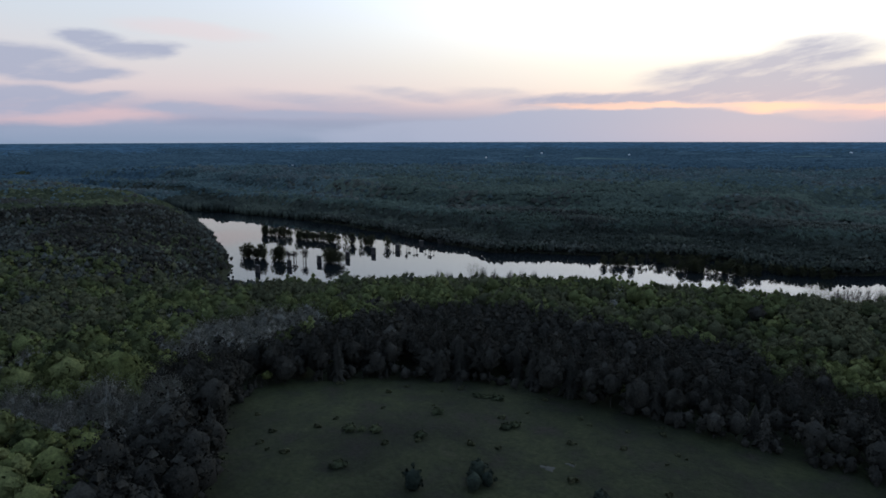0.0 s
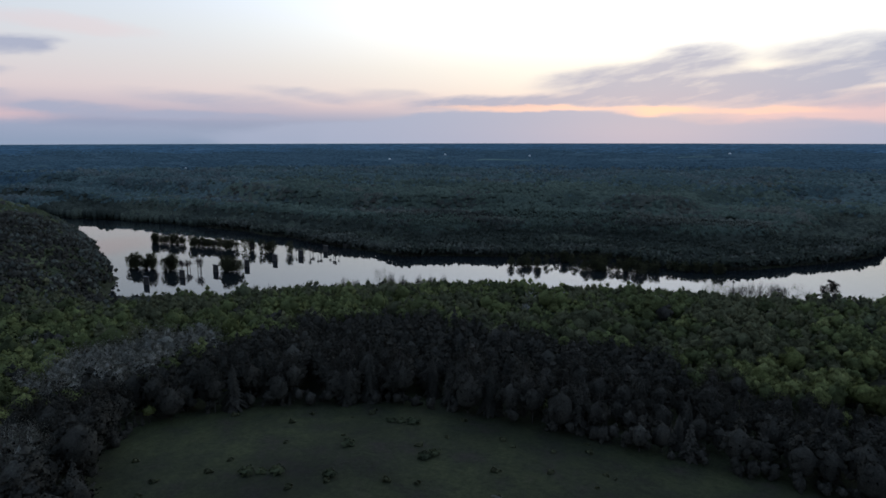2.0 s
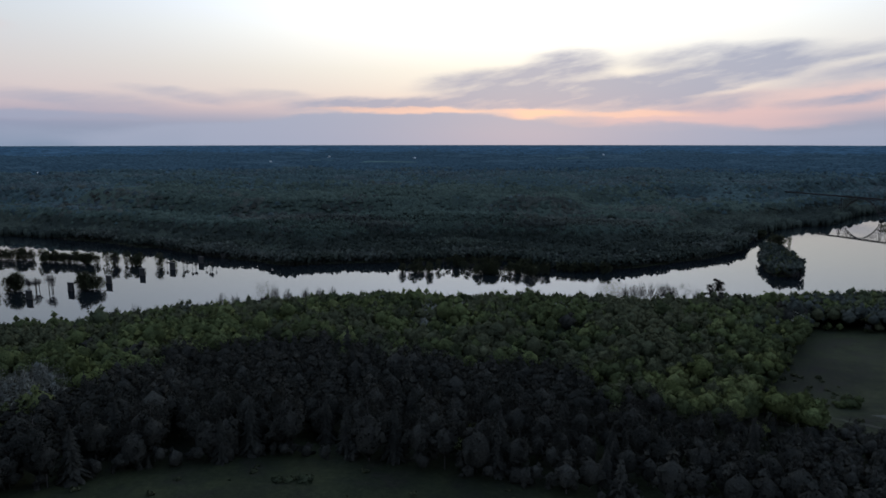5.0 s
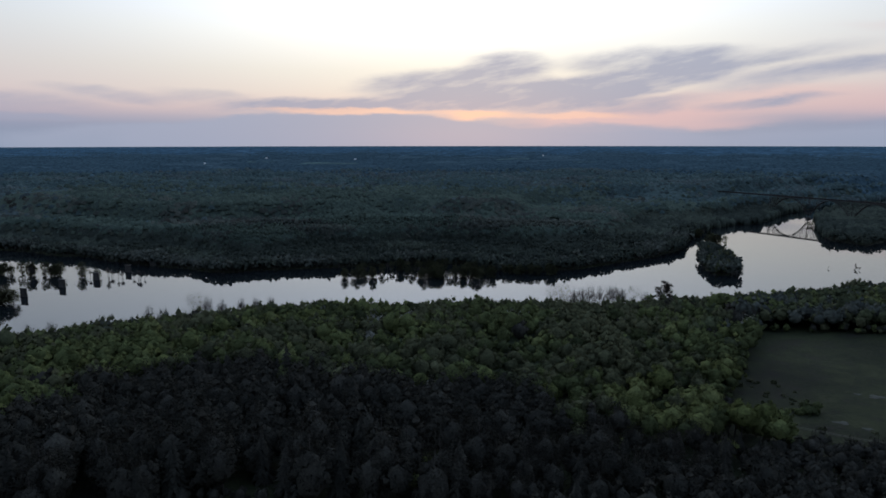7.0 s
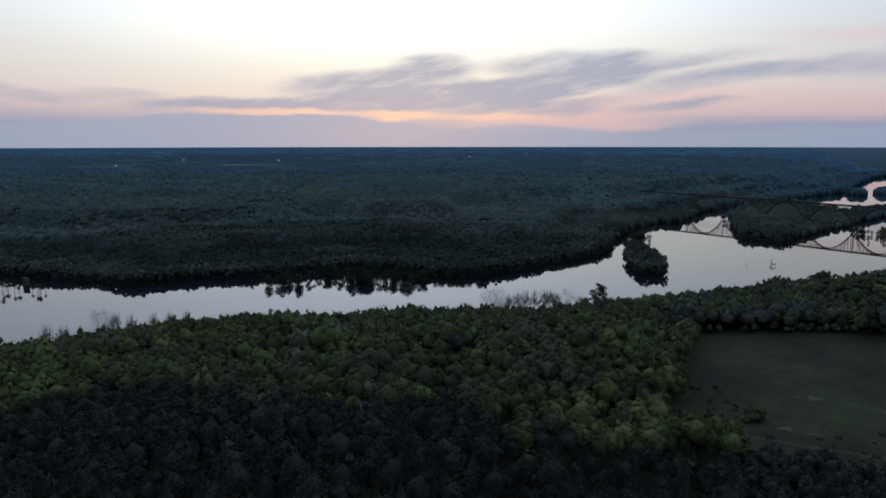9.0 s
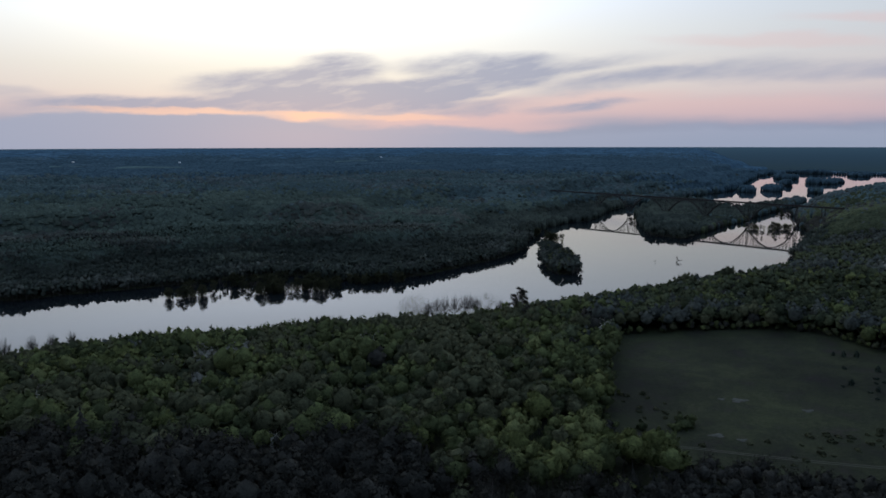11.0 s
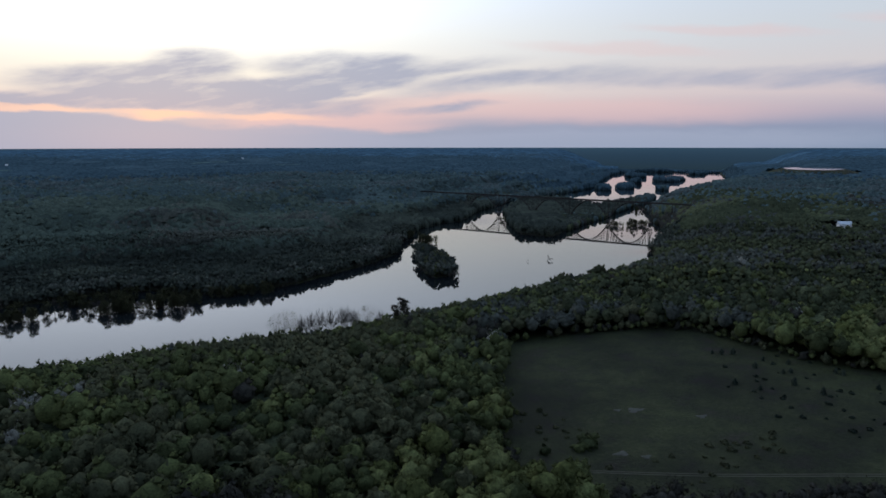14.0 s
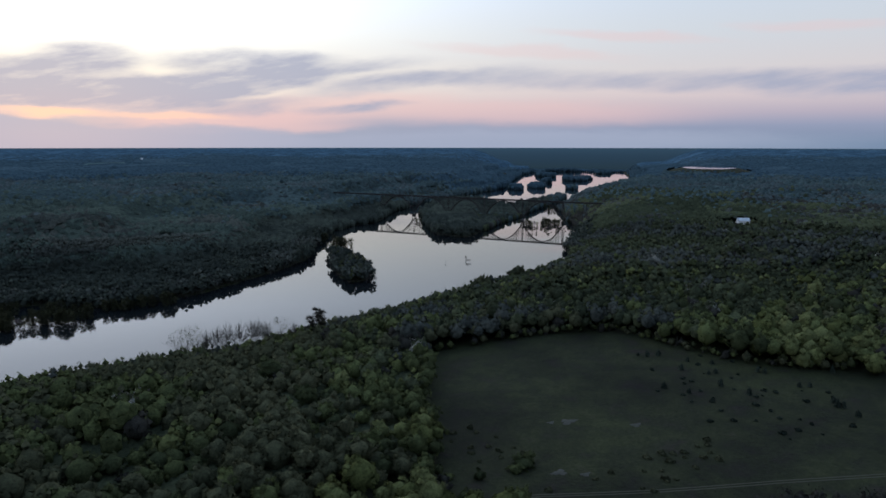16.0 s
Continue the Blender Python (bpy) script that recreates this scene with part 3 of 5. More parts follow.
def twiggy(h, r, twigs, width=0.07):
    """A leafless crown: a haze of thin rising twigs on limbs."""
    parts = []
    n = twigs
    d = rng.normal(size=(n, 3))
    d[:, 2] = np.abs(d[:, 2]) * 0.9 + 0.15
    d /= np.linalg.norm(d, axis=1)[:, None]
    base = np.array((0, 0, h * 0.45))
    tip = base + d * np.array((r, r, h * 0.55)) * rng.uniform(0.65, 1.05, (n, 1))
    root = base + (tip - base) * rng.uniform(0.25, 0.7, (n, 1)) + rng.normal(size=(n, 3)) * 0.5
    side = np.cross(tip - root, rng.normal(size=(n, 3)))
    side /= np.linalg.norm(side, axis=1)[:, None]
    w = width * rng.uniform(0.7, 1.6, (n, 1)) * 3
    v = np.stack([root - side * w, root + side * w, tip + side * w * 0.4], 1).reshape(-1, 3)
    parts.append((v, np.arange(3 * n).reshape(n, 3)))
    return merge(parts)


# ------------------------------------------------------------------ woods: where the trees stand


def scatter(x0, x1, y0, y1, gap):
    """A jittered lattice of places."""
    nx, ny = int((x1 - x0) / gap), int((y1 - y0) / gap)
    i, j = np.meshgrid(np.arange(nx), np.arange(ny))
    x = x0 + (i + 0.5 * (j % 2) + rng.uniform(-0.36, 0.36, i.shape)) * gap
    y = y0 + (j + rng.uniform(-0.36, 0.36, i.shape)) * gap
    return x.ravel(), y.ravel()


def in_view(x, y, spare=8.0):
    a = np.degrees(np.arctan2(x + 15, y - 0))
    b = np.degrees(np.arctan2(x + 21, y - 195))
    return ((a > -61 - spare) & (a < 62)) | ((b > -20) & (b < 66 + spare) & (y > 150))


px, py = scatter(-1300, 1500, 60, 1500, 9.2)
pz, pshore, pfar = terrain(px, py)
pr = np.hypot(px - 0, py - 120)
ok = (pshore > 2) & (rng.random(len(px)) > 0.10 - 0.35 * np.minimum(0, lump(px, py, 34, 43) + 0.45)) & ~free_ground(px, py) & in_view(px, py) & (pr < 1250) & ~pfar
px, py, pz, pr, pshore = px[ok], py[ok], pz[ok], pr[ok], pshore[ok]

# kinds: dark pine belt behind the near field, grey leafless stands, and mixed spring hardwoods
edge = to_line(px, py, np.concatenate([FIELD_NEAR, FIELD_NEAR[:1]]))
belt = (edge < 62 + lump(px, py, 40, 21) * 14) & (py > 150) & (px > -215)
belt |= (px > 20) & (px < 420) & (py < 345 + lump(px, py, 30, 22) * 8) & (py > 215)
DARK_WOOD = np.array([(-204, 190), (-232, 320), (-224, 381), (-200, 408), (-186, 424), (-143, 414), (-105, 382), (-47, 382), (-11, 398), (2, 360), (10, 330), (34, 314), (104, 312), (112, 245), (-35, 250), (-120, 255), (-190, 225)], float)
belt |= inside(px + lump(px, py, 26, 23) * 8, py + lump(px, py, 26, 24) * 8, DARK_WOOD)
belt &= ~((px > 35) & (px < 105) & (py > 335))


def blot(x, y, cx, cy, rx, ry, turn):
    c, s = math.cos(radians(turn)), math.sin(radians(turn))
    u, v = (x - cx) * c + (y - cy) * s, -(x - cx) * s + (y - cy) * c
    return (u / rx) ** 2 + (v / ry) ** 2 + lump(x, y, 25, 31) * 0.35 < 1


belt |= (to_line(px, py, np.array([(-110, 60), (-142, 130), (-190, 188), (-200, 212)], float)) < 32) & (rng.random(len(px)) < 0.85)
bare = blot(px, py, -204, 150, 20, 24, 10) | blot(px, py, -232, 128, 26, 13, 14) | blot(px, py, -260, 272, 30, 78, 15) | blot(px, py, -320, 182, 34, 15, 40)
bare |= blot(px, py, -105, 545, 42, 14, 15) & (rng.random(len(px)) < 0.6)
mixv = lump(px, py, 62, 41) * 0.62 + lump(px, py, 24, 42) * 0.36 + rng.normal(size=len(px)) * 0.17
mixv = mixv + 0.30 * smooth(-370, -330, px) * smooth(-190, -230, px) * smooth(340, 300, py) + 0.22 * smooth(60, 110, px) * smooth(560, 480, py) - 0.38 * smooth(-300, -420, px) * smooth(330, 400, py)
sort = np.where(mixv > 0.42, 1, np.where(mixv < -0.14, 2, 0))
sort = np.where(rng.random(len(px)) < 0.008, 3, sort)
lit = blot(px, py, 68, 372, 34, 40, 0) | blot(px, py, -222, 198, 16, 30, -10)
sort = np.where(lit & (rng.random(len(px)) < 0.75), 1, sort)
sort = np.where(belt, np.where(rng.random(len(px)) < 0.985, 4, 1), sort)
gloom = smooth(-380, -470, px) * smooth(400, 480, py)
sort = np.where(rng.random(len(px)) < gloom * np.clip(0.55 + lump(px, py, 130, 45) * 0.6 + 0.5 * inside(px, py, np.array([(-735, 438), (-1067, 642), (-980, 777), (-801, 727), (-549, 527), (-621, 453)], float)), 0, 0.95), 4, np.where((gloom > 0.5) & (sort < 2) & (rng.random(len(px)) < 0.7), 2, sort))
sort = np.where(bare, 3, sort)
sort = np.where(np.hypot(px + 51, py - 295) < 6, 1, sort)
sort = np.where((rng.random(len(px)) < 0.03) & (pr > 300), 4, sort)
MATS = [GREEN, YELLOW, OLIVE, GREY, PINE]
NAMES = ["green_hardwood", "yellow_green_hardwood", "olive_hardwood", "leafless_tree", "pine"]
LABELS = ["tall hardwood tree in fresh green spring leaf", "hardwood tree with pale yellow-green budding crown", "hardwood tree with sparse brownish opening leaves",
          "leafless grey tree with a haze of fine twigs", "dark tall pine in the belt beside the meadow"]


def templates(level):
    """Crowns of each kind at a level of detail: 0 is nearest."""
    res = []
    for kind in range(5):
        rows = []
        for i in range((4, 4, 5, 5)[level]):
            h, r = rng.uniform(16.5, 19.5), rng.uniform(5.6, 8.2)
            if kind == 3:
                sprays, n, card = ((70, 24, 0.24), (30, 10, 0.4), (10, 5, 0.7), (5, 4, 1.2))[level]
                core = leafy(h - 1.5, r * 0.95, (22, 14, 9, 5)[level], 0, (420, 150, 40, 12)[level], (0.3, 0.45, 0.7, 1.2)[level], 1.25)
                rows.append(merge([core, lacy(h - 0.3, r * 1.02, sprays, n, card, 0.35), twiggy(h, r, (300, 60, 14, 6)[level], (0.04, 0.07, 0.15, 0.25)[level])]))
            elif kind == 4:
                if i == 1:
                    rows.append(conifer(h + rng.uniform(-1, 1), r * 0.85, (15, 10, 7, 5)[level], (13, 9, 6, 5)[level]))
                else:
                    lobes, sub, cards, card = ((26, 0, 1000, 0.30), (16, 0, 260, 0.48), (9, 0, 72, 0.72), (6, 0, 28, 1.1))[level]
                    crown = leafy(h, r * 0.95, lobes, sub, cards, card, rng.uniform(1.0, 1.35))
                    rows.append(merge([crown, lacy(h + 0.6, r * 1.05, (60, 30)[level], (18, 8)[level], (0.34, 0.5)[level], 0.3)]) if level < 2 else crown)
            else:
                lobes, sub, cards, card = ((36, 0, 1400, 0.32), (24, 0, 310, 0.46), (13, 0, 92, 0.66), (7, 0, 28, 0.95))[level]
                rows.append(leafy(h, r, lobes, sub, cards, card, rng.uniform(0.85, 1.2)))
        res.append(rows)
    return res


LOD = [templates(0), templates(1), templates(2), templates(3)]


def planted(shapes, x, y, z, scale=(0.8, 1.2), sink=0.0, sizes=None, tints=None, lean=None):
    """One joined mesh of many trees: vertices, triangles, and a tint for each tree; lean: the fall of the canopy under each."""
    vs, fs, ts, ns, k = [], [], [], [], 0
    which = rng.integers(0, len(shapes), len(x))
    for w, (v, f, nv) in enumerate(shapes):
        sel = np.where(which == w)[0]
        n = len(sel)
        if not n:
            continue
        a = rng.uniform(0, 2 * math.pi, n)
        s = rng.uniform(*scale, n) if sizes is None else sizes[sel]
        c, sn = np.cos(a)[:, None], np.sin(a)[:, None]
        q = np.empty((n, len(v), 3), np.float32)
        q[..., 0] = (v[None, :, 0] * c - v[None, :, 1] * sn) * s[:, None] + x[sel, None]
        q[..., 1] = (v[None, :, 0] * sn + v[None, :, 1] * c) * s[:, None] + y[sel, None]
        q[..., 2] = v[None, :, 2] * (s * rng.uniform(0.9, 1.1, n))[:, None] + z[sel, None] - sink
        vs.append(q.reshape(-1, 3))
        nq = np.empty((n, len(v), 3), np.float32)
        nq[..., 0] = nv[None, :, 0] * c - nv[None, :, 1] * sn
        nq[..., 1] = nv[None, :, 0] * sn + nv[None, :, 1] * c
        nq[..., 2] = nv[None, :, 2]
        if lean is not None:
            nq[..., :2] += lean[sel][:, None, :]
            nq /= np.linalg.norm(nq, axis=2, keepdims=True)
        ns.append(nq.reshape(-1, 3))
        fs.append((f[None] + (np.arange(n) * len(v))[:, None, None]).reshape(-1, 3) + k)
        ts.append(np.repeat(rng.random(n) if tints is None else tints[sel], len(v)))
        k += n * len(v)
    return np.concatenate(vs), np.concatenate(fs), np.concatenate(ns), np.concatenate(ts)


# size of each tree: stands of taller and lower wood, a few spreading giants
ps = np.clip(0.98 + lump(px, py, 48, 44) * 0.20 + rng.normal(size=len(px)) * 0.11, 0.62, 1.35) * np.where((rng.random(len(px)) < 0.08) & (sort < 2), 1.3, 1.0)
ps = np.where(pshore < 150, np.clip(ps, 0.85, 1.12), ps)
ps = np.where((sort == 4) & (px > 75) & (pr < 420), ps * 0.52, ps)

pt_ = np.clip(0.42 + lump(px, py, 75, 46) * 0.40 + lump(px, py, 28, 47) * 0.22 + rng.normal(size=len(px)) * 0.12, 0, 0.92)

# the trees that line the flight are things of their own
ps = np.where(belt & (sort == 1), ps * 0.45, ps)
near_d = to_line(px, py, np.array([(-215, 170), (-150, 262), (-20, 285), (70, 330), (90, 390)], float))
single = np.zeros(len(px), bool)
order = np.argsort(near_d)
quota = {0: 100, 1: 90, 2: 50, 3: 30, 4: 130}
for i in order:
    if quota[sort[i]] > 0 and near_d[i] < 130:
        quota[sort[i]] -= 1
        single[i] = True

for kind in range(5):
    models = []
    for w, (v, f, nv) in enumerate(LOD[0][kind]):
        base = new(NAMES[kind])
        h = float(v[:, 2].max())
        tr = new("trunk", mesh_of("trunk", *trunk(h * (0.95 if kind == 4 else 0.78), 3.5, 0 if kind == 4 else 6)[:2], [BARK]))
        cr = new("crown", mesh_of("crown", v, f, [MATS[kind]], nv, tint=np.zeros(len(v))))
        tr.parent = cr.parent = base
        tagged(base, LABELS[kind], "tree", NAMES[kind].replace("_", " ") + "s by the meadows")
        models.append(base)
    sel = np.where(single & (sort == kind))[0]
    for n, i in enumerate(sel):
        s = ps[i]
        m = Matrix.Translation((px[i], py[i], pz[i])) @ Matrix.Rotation(rng.uniform(0, 6.28), 4, "Z") @ Matrix.Diagonal((s, s, s * rng.uniform(0.92, 1.1), 1))
        if n < len(models):
            models[n].matrix_basis = m
        else:
            made = copy_thing(models[n % len(models)], Matrix())
            made.matrix_basis = m

for level, lo, hi, word in ((1, 0, 350, "near"), (2, 350, 640, "middle"), (3, 640, 1250, "shore")):
    for kind in range(5):
        sel = np.where(~single & (sort == kind) & (pr >= lo) & (pr < hi))[0]
        if not len(sel):
            continue
        # duller tones take over with distance: haze put into the leaf colour
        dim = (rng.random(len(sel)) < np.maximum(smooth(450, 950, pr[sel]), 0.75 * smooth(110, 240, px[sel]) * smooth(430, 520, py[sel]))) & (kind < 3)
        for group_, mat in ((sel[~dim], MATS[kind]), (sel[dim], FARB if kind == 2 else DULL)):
            if not len(group_):
                continue
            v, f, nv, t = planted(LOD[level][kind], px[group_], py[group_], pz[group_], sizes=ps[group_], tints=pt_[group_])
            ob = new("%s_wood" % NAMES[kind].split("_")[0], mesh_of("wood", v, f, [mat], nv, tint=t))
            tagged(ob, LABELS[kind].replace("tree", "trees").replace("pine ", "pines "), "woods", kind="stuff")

# trunks under the edges of the joined woods
sel = np.where(~single & (pr < 430) & (edge < 200))[0]
v, f, nv, t = planted([merge([stick((0, 0, -1), (0.2, 0.1, 9), 0.3, 0.12, 4)]) for _ in range(2)], px[sel], py[sel], pz[sel])
tagged(new("wood_trunks", mesh_of("trunks", v, f, [BARK])), "thin dark trunks standing under the hardwood crowns", "trunks", kind="stuff")

# saplings and shrubs that close the foot of the wood along the meadows
for ring, kinds, n_ in ((FIELD_FAR, (0, 2, 0, 4), 420), (FIELD_NEAR, (4, 4, 4, 4), 330)):
    loop = np.concatenate([ring, ring[:1]])
    run = np.concatenate([[0], np.cumsum(np.hypot(*np.diff(loop, axis=0).T))])
    at_ = rng.uniform(0, run[-1], n_)
    ex, ey = np.interp(at_, run, loop[:, 0]), np.interp(at_, run, loop[:, 1])
    mid_x, mid_y = ring.mean(0)
    out_ = rng.uniform(0, 8, n_)
    away = np.hypot(ex - mid_x, ey - mid_y)
    ex, ey = ex + (ex - mid_x) / away * out_, ey + (ey - mid_y) / away * out_
    good = in_view(ex, ey) & (ey > (150 if ring is FIELD_NEAR else 340))
    ex, ey = ex[good], ey[good]
    ez = terrain(ex, ey)[0]
    pick = rng.integers(0, 4, len(ex))
    for j in range(4):
        here = pick == j
        v, f, nv, t = planted(LOD[2][kinds[j]], ex[here], ey[here], ez[here], scale=(0.28, 0.52), sink=1.2)
        tagged(new("wood_edge", mesh_of("wood_edge", v, f, [MATS[kinds[j]]], nv, tint=t)), "saplings and shrubs along the edge of the meadow", "shrubs", kind="stuff")

# young pines closing the foot of the far meadow
hx, hy = scatter(78, 400, 222, 346, 6.0)
good = ~free_ground(hx, hy, 1.0) & (rng.random(len(hx)) < 0.9) & in_view(hx, hy)
hx, hy = hx[good], hy[good]
v, f, nv, t = planted(LOD[2][4], hx, hy, terrain(hx, hy)[0], scale=(0.42, 0.66), sink=0.8)
tagged(new("pine_wood", mesh_of("wood", v, f, [PINE], nv, tint=t)), "dense young dark pines along the foot of the meadow", "woods", kind="stuff")

# far bank, islands and the wooded distance
fx, fy = [], []
r = 560.0
while r < 2860:
    gap = 6.6 + max(0, r - 900) * 0.0064
    a = np.arange(-66, 70, math.degrees(gap / r))
    a = np.radians(a + rng.uniform(-0.35, 0.35, len(a)) * math.degrees(gap / r))
    q = r + rng.uniform(-0.35, 0.35, len(a)) * gap
    fx.append(EYE0[0] + q * np.sin(a))
    fy.append(EYE0[1] + q * np.cos(a))
    r += gap * 0.95
fx, fy = np.concatenate(fx), np.concatenate(fy)
sa = np.radians(np.repeat(np.arange(-66, 70, 0.17), 150))
sr = np.tile(np.linspace(2860, 4850, 150), len(sa) // 150) + rng.uniform(-7, 7, len(sa))
sx, sy = EYE0[0] + sr * np.sin(sa), EYE0[1] + sr * np.cos(sa)
strip = np.abs(terrain(sx, sy)[1] - 25) < 35
fx, fy = np.concatenate([fx, sx[strip]]), np.concatenate([fy, sy[strip]])
for p in ISLANDS[3:]:
    ax, ay = scatter(p[:, 0].min(), p[:, 0].max(), p[:, 1].min(), p[:, 1].max(), 15)
    here = inside(ax, ay, p)
    fx, fy = np.concatenate([fx, ax[here]]), np.concatenate([fy, ay[here]])
fz, fshore, ffar = terrain(fx, fy)
fr = np.hypot(fx, fy - 120)
isle = np.zeros(len(fx), bool)
for p in ISLANDS:
    isle |= inside(fx, fy, p)
ok = (fshore > -5) & ~free_ground(fx, fy) & (ffar | isle | (fr >= 1250))
fx, fy, fz, fr, fshore = fx[ok], fy[ok], fz[ok], fr[ok], fshore[ok]


def mound(h, r, foot=False):
    """A distant crown: a lumpy cap on a skirt, which reaches the ground at the water's edge."""
    n = 5
    v = [(rng.normal() * 0.5, rng.normal() * 0.5, h)]
    for ring, (q, z) in enumerate(((0.66, h - r * 0.32), (1.0, h - r * 1.05))):
        for i in range(n):
            a = 2 * math.pi * (i + 0.5 * ring) / n + rng.uniform(-0.2, 0.2)
            k = r * q * rng.uniform(0.8, 1.2)
            v.append((math.cos(a) * k, math.sin(a) * k, z + rng.uniform(-0.7, 0.7)))
    f = []
    for i in range(n):
        j = (i + 1) % n
        f += [(0, 1 + i, 1 + j), (1 + i, 1 + n + i, 1 + j), (1 + j, 1 + n + i, 1 + n + j)]
        if foot:
            f += [(1 + n + i, 1 + 2 * n + i, 1 + n + j), (1 + n + j, 1 + 2 * n + i, 1 + 2 * n + j)]
    if foot:
        v += [(p[0] * 0.9, p[1] * 0.9, 0.2) for p in v[1 + n:]]
    v, f = np.array(v), np.array(f)
    nv = (v - (0, 0, h - r * 1.1)) / (r, r, r * 0.9)
    return v, f, unit(unit(nv) * 0.80 + (0, 0, 0.45) + rng.normal(size=nv.shape) * 0.10)


front = (fshore < 42) & (fr < 1500)
tone = lump(fx, fy * 1.7, 210, 51) * 0.45 + lump(fx, fy, 70, 52) * 0.35 + rng.normal(size=len(fx)) * 0.13
fs_ = np.clip(1.0 + lump(fx, fy * 1.5, 150, 53) * 0.22 + lump(fx, fy, 40, 54) * 0.14 + rng.normal(size=len(fx)) * 0.10, 0.6, 1.5)
fs_ = np.where(isle[ok] & (fr > 2400), 1.15, fs_) * (1 + np.minimum(np.maximum(0, fr - 1200) * 0.00028, 0.35))
for kind, sel, word in ((0, front & (tone > -0.1), "flooded lowland hardwoods in dull green leaf"), (2, front & (tone <= -0.1), "flooded lowland hardwoods with brownish opening leaves")):
    sel = np.where(sel)[0]
    v, f, nv, t = planted(LOD[3][kind], fx[sel], fy[sel], fz[sel], sizes=fs_[sel] * 0.9)
    tagged(new("shore_wood", mesh_of("shore_wood", v, f, [VALLEY if kind == 0 else FARB], nv, tint=t)), word, "woods", kind="stuff")
shade = np.clip(0.48 + lump(fx, fy * 1.4, 130, 56) * 0.32 + lump(fx, fy, 50, 57) * 0.14 + rng.normal(size=len(fx)) * 0.06, 0, 0.95)
fs_ = np.where(ffar[ok], fs_, fs_ * 0.82)
marsh = inside(fx, fy, MARSH)
fs_ = np.where(marsh, fs_ * 0.66, fs_)
fall = np.stack([terrain(fx - 14, fy)[0] - terrain(fx + 14, fy)[0], terrain(fx, fy - 14)[0] - terrain(fx, fy + 14)[0]], 1) / 28 * np.where(ffar[ok], 1.9, 1.0)[:, None]
valley = (fz < 13 + rng.normal(size=len(fx)) * 3) & ffar[ok] & (fr < 2100) | isle[ok] & (fr < 2300)
# distance bands choose the leaf colours with haze painted in
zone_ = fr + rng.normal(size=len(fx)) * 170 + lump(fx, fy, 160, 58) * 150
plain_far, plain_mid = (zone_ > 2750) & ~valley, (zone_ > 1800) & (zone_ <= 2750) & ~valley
close = (zone_ <= 1800) & ~valley
pine_far = ((tone < -0.62) | (~ffar[ok] & (tone < -0.30))) & close
brown = (((tone <= -0.18) & ~pine_far) | marsh) & ~valley
for mat, sel, word in ((HAZE_BLUE, plain_far, "distant woods on the plain, tinted blue for haze"), (HAZE_MID, plain_mid & ~brown, "distant dull green woods on the plain, tinted bluish for haze"), (HAZE_MIDB, plain_mid & brown, "distant brownish woods on the plain, tinted bluish for haze"),
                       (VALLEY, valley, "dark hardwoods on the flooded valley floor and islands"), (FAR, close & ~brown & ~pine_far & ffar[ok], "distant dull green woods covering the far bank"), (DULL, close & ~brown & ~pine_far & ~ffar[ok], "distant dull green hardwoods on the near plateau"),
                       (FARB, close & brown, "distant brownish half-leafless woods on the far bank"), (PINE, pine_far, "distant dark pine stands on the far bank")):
    both = []
    for round_, zone, foot in ((True, fr < 1300, False), (False, (fr >= 1300) & (fshore > 32), False), (False, (fr >= 1300) & (fshore <= 32), True)):
        s_ = np.where(sel & ~front & zone)[0]
        if len(s_):
            crowns = [leafy(rng.uniform(15, 18), rng.uniform(4.8, 7.0), 7, 0, 14, 1.0, 0.85) if round_ else mound(rng.uniform(15, 18), rng.uniform(4.6, 7.2), foot) for _ in range(8)]
            both.append(planted(crowns, fx[s_], fy[s_], fz[s_], sizes=fs_[s_], tints=shade[s_], lean=fall[s_]))
    v, f, nv = merge([b[:3] for b in both])
    t = np.concatenate([b[3] for b in both])
    tagged(new("distant_wood", mesh_of("distant_wood", v, f, [mat], nv, tint=t)), word, "woods", kind="stuff")

# stems of the flooded front row
sel = np.where(front)[0]
v, f, nv, t = planted([merge([stick((0, 0, -3), (rng.normal() * 0.8, rng.normal() * 0.8, 12), 0.35, 0.12, 4), stick((1.5, 0.5, -3), (3 + rng.normal(), 1, 9), 0.25, 0.1, 4)]) for _ in range(3)], fx[sel], fy[sel], fz[sel])
tagged(new("shore_trunks", mesh_of("shore_trunks", v, f, [BARK])), "dark stems of flooded trees along the far water line", "trunks", kind="stuff")

# added sheet of lower crowns that closes and lightens dark gaps between tall trees
ux, uy, ut = polar(steps(330, 2900, 5.5, 0.0075), np.arange(-70, 72.01, 0.36))
uz, ushore, ufar = terrain(ux, uy)
ur = np.hypot(ux - EYE0[0], uy - EYE0[1])
in_belt = inside(ux, uy, DARK_WOOD) | ((ux > 20) & (ux < 75) & (uy < 345) & (uy > 215)) | (to_line(ux, uy, np.array([(-110, 60), (-142, 130), (-190, 188), (-200, 212)], float)) < 28)
low_pines = (ux > 75) & (ux < 430) & (uy < 350) & (uy > 215)
open_ = free_ground(ux, uy, 8.0) | low_pines
fill = (ushore[ut].min(1) > 14) & ~open_[ut].any(1) & in_view(ux, uy)[ut].all(1)
swell = 1 + 0.2 * lump(ux, uy, 48, 44) * ~ufar
low = ufar & (uz < 13)
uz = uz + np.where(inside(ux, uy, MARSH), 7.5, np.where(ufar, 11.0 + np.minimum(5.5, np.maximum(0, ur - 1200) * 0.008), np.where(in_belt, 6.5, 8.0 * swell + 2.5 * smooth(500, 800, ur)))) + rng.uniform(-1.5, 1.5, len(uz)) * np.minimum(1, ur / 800)
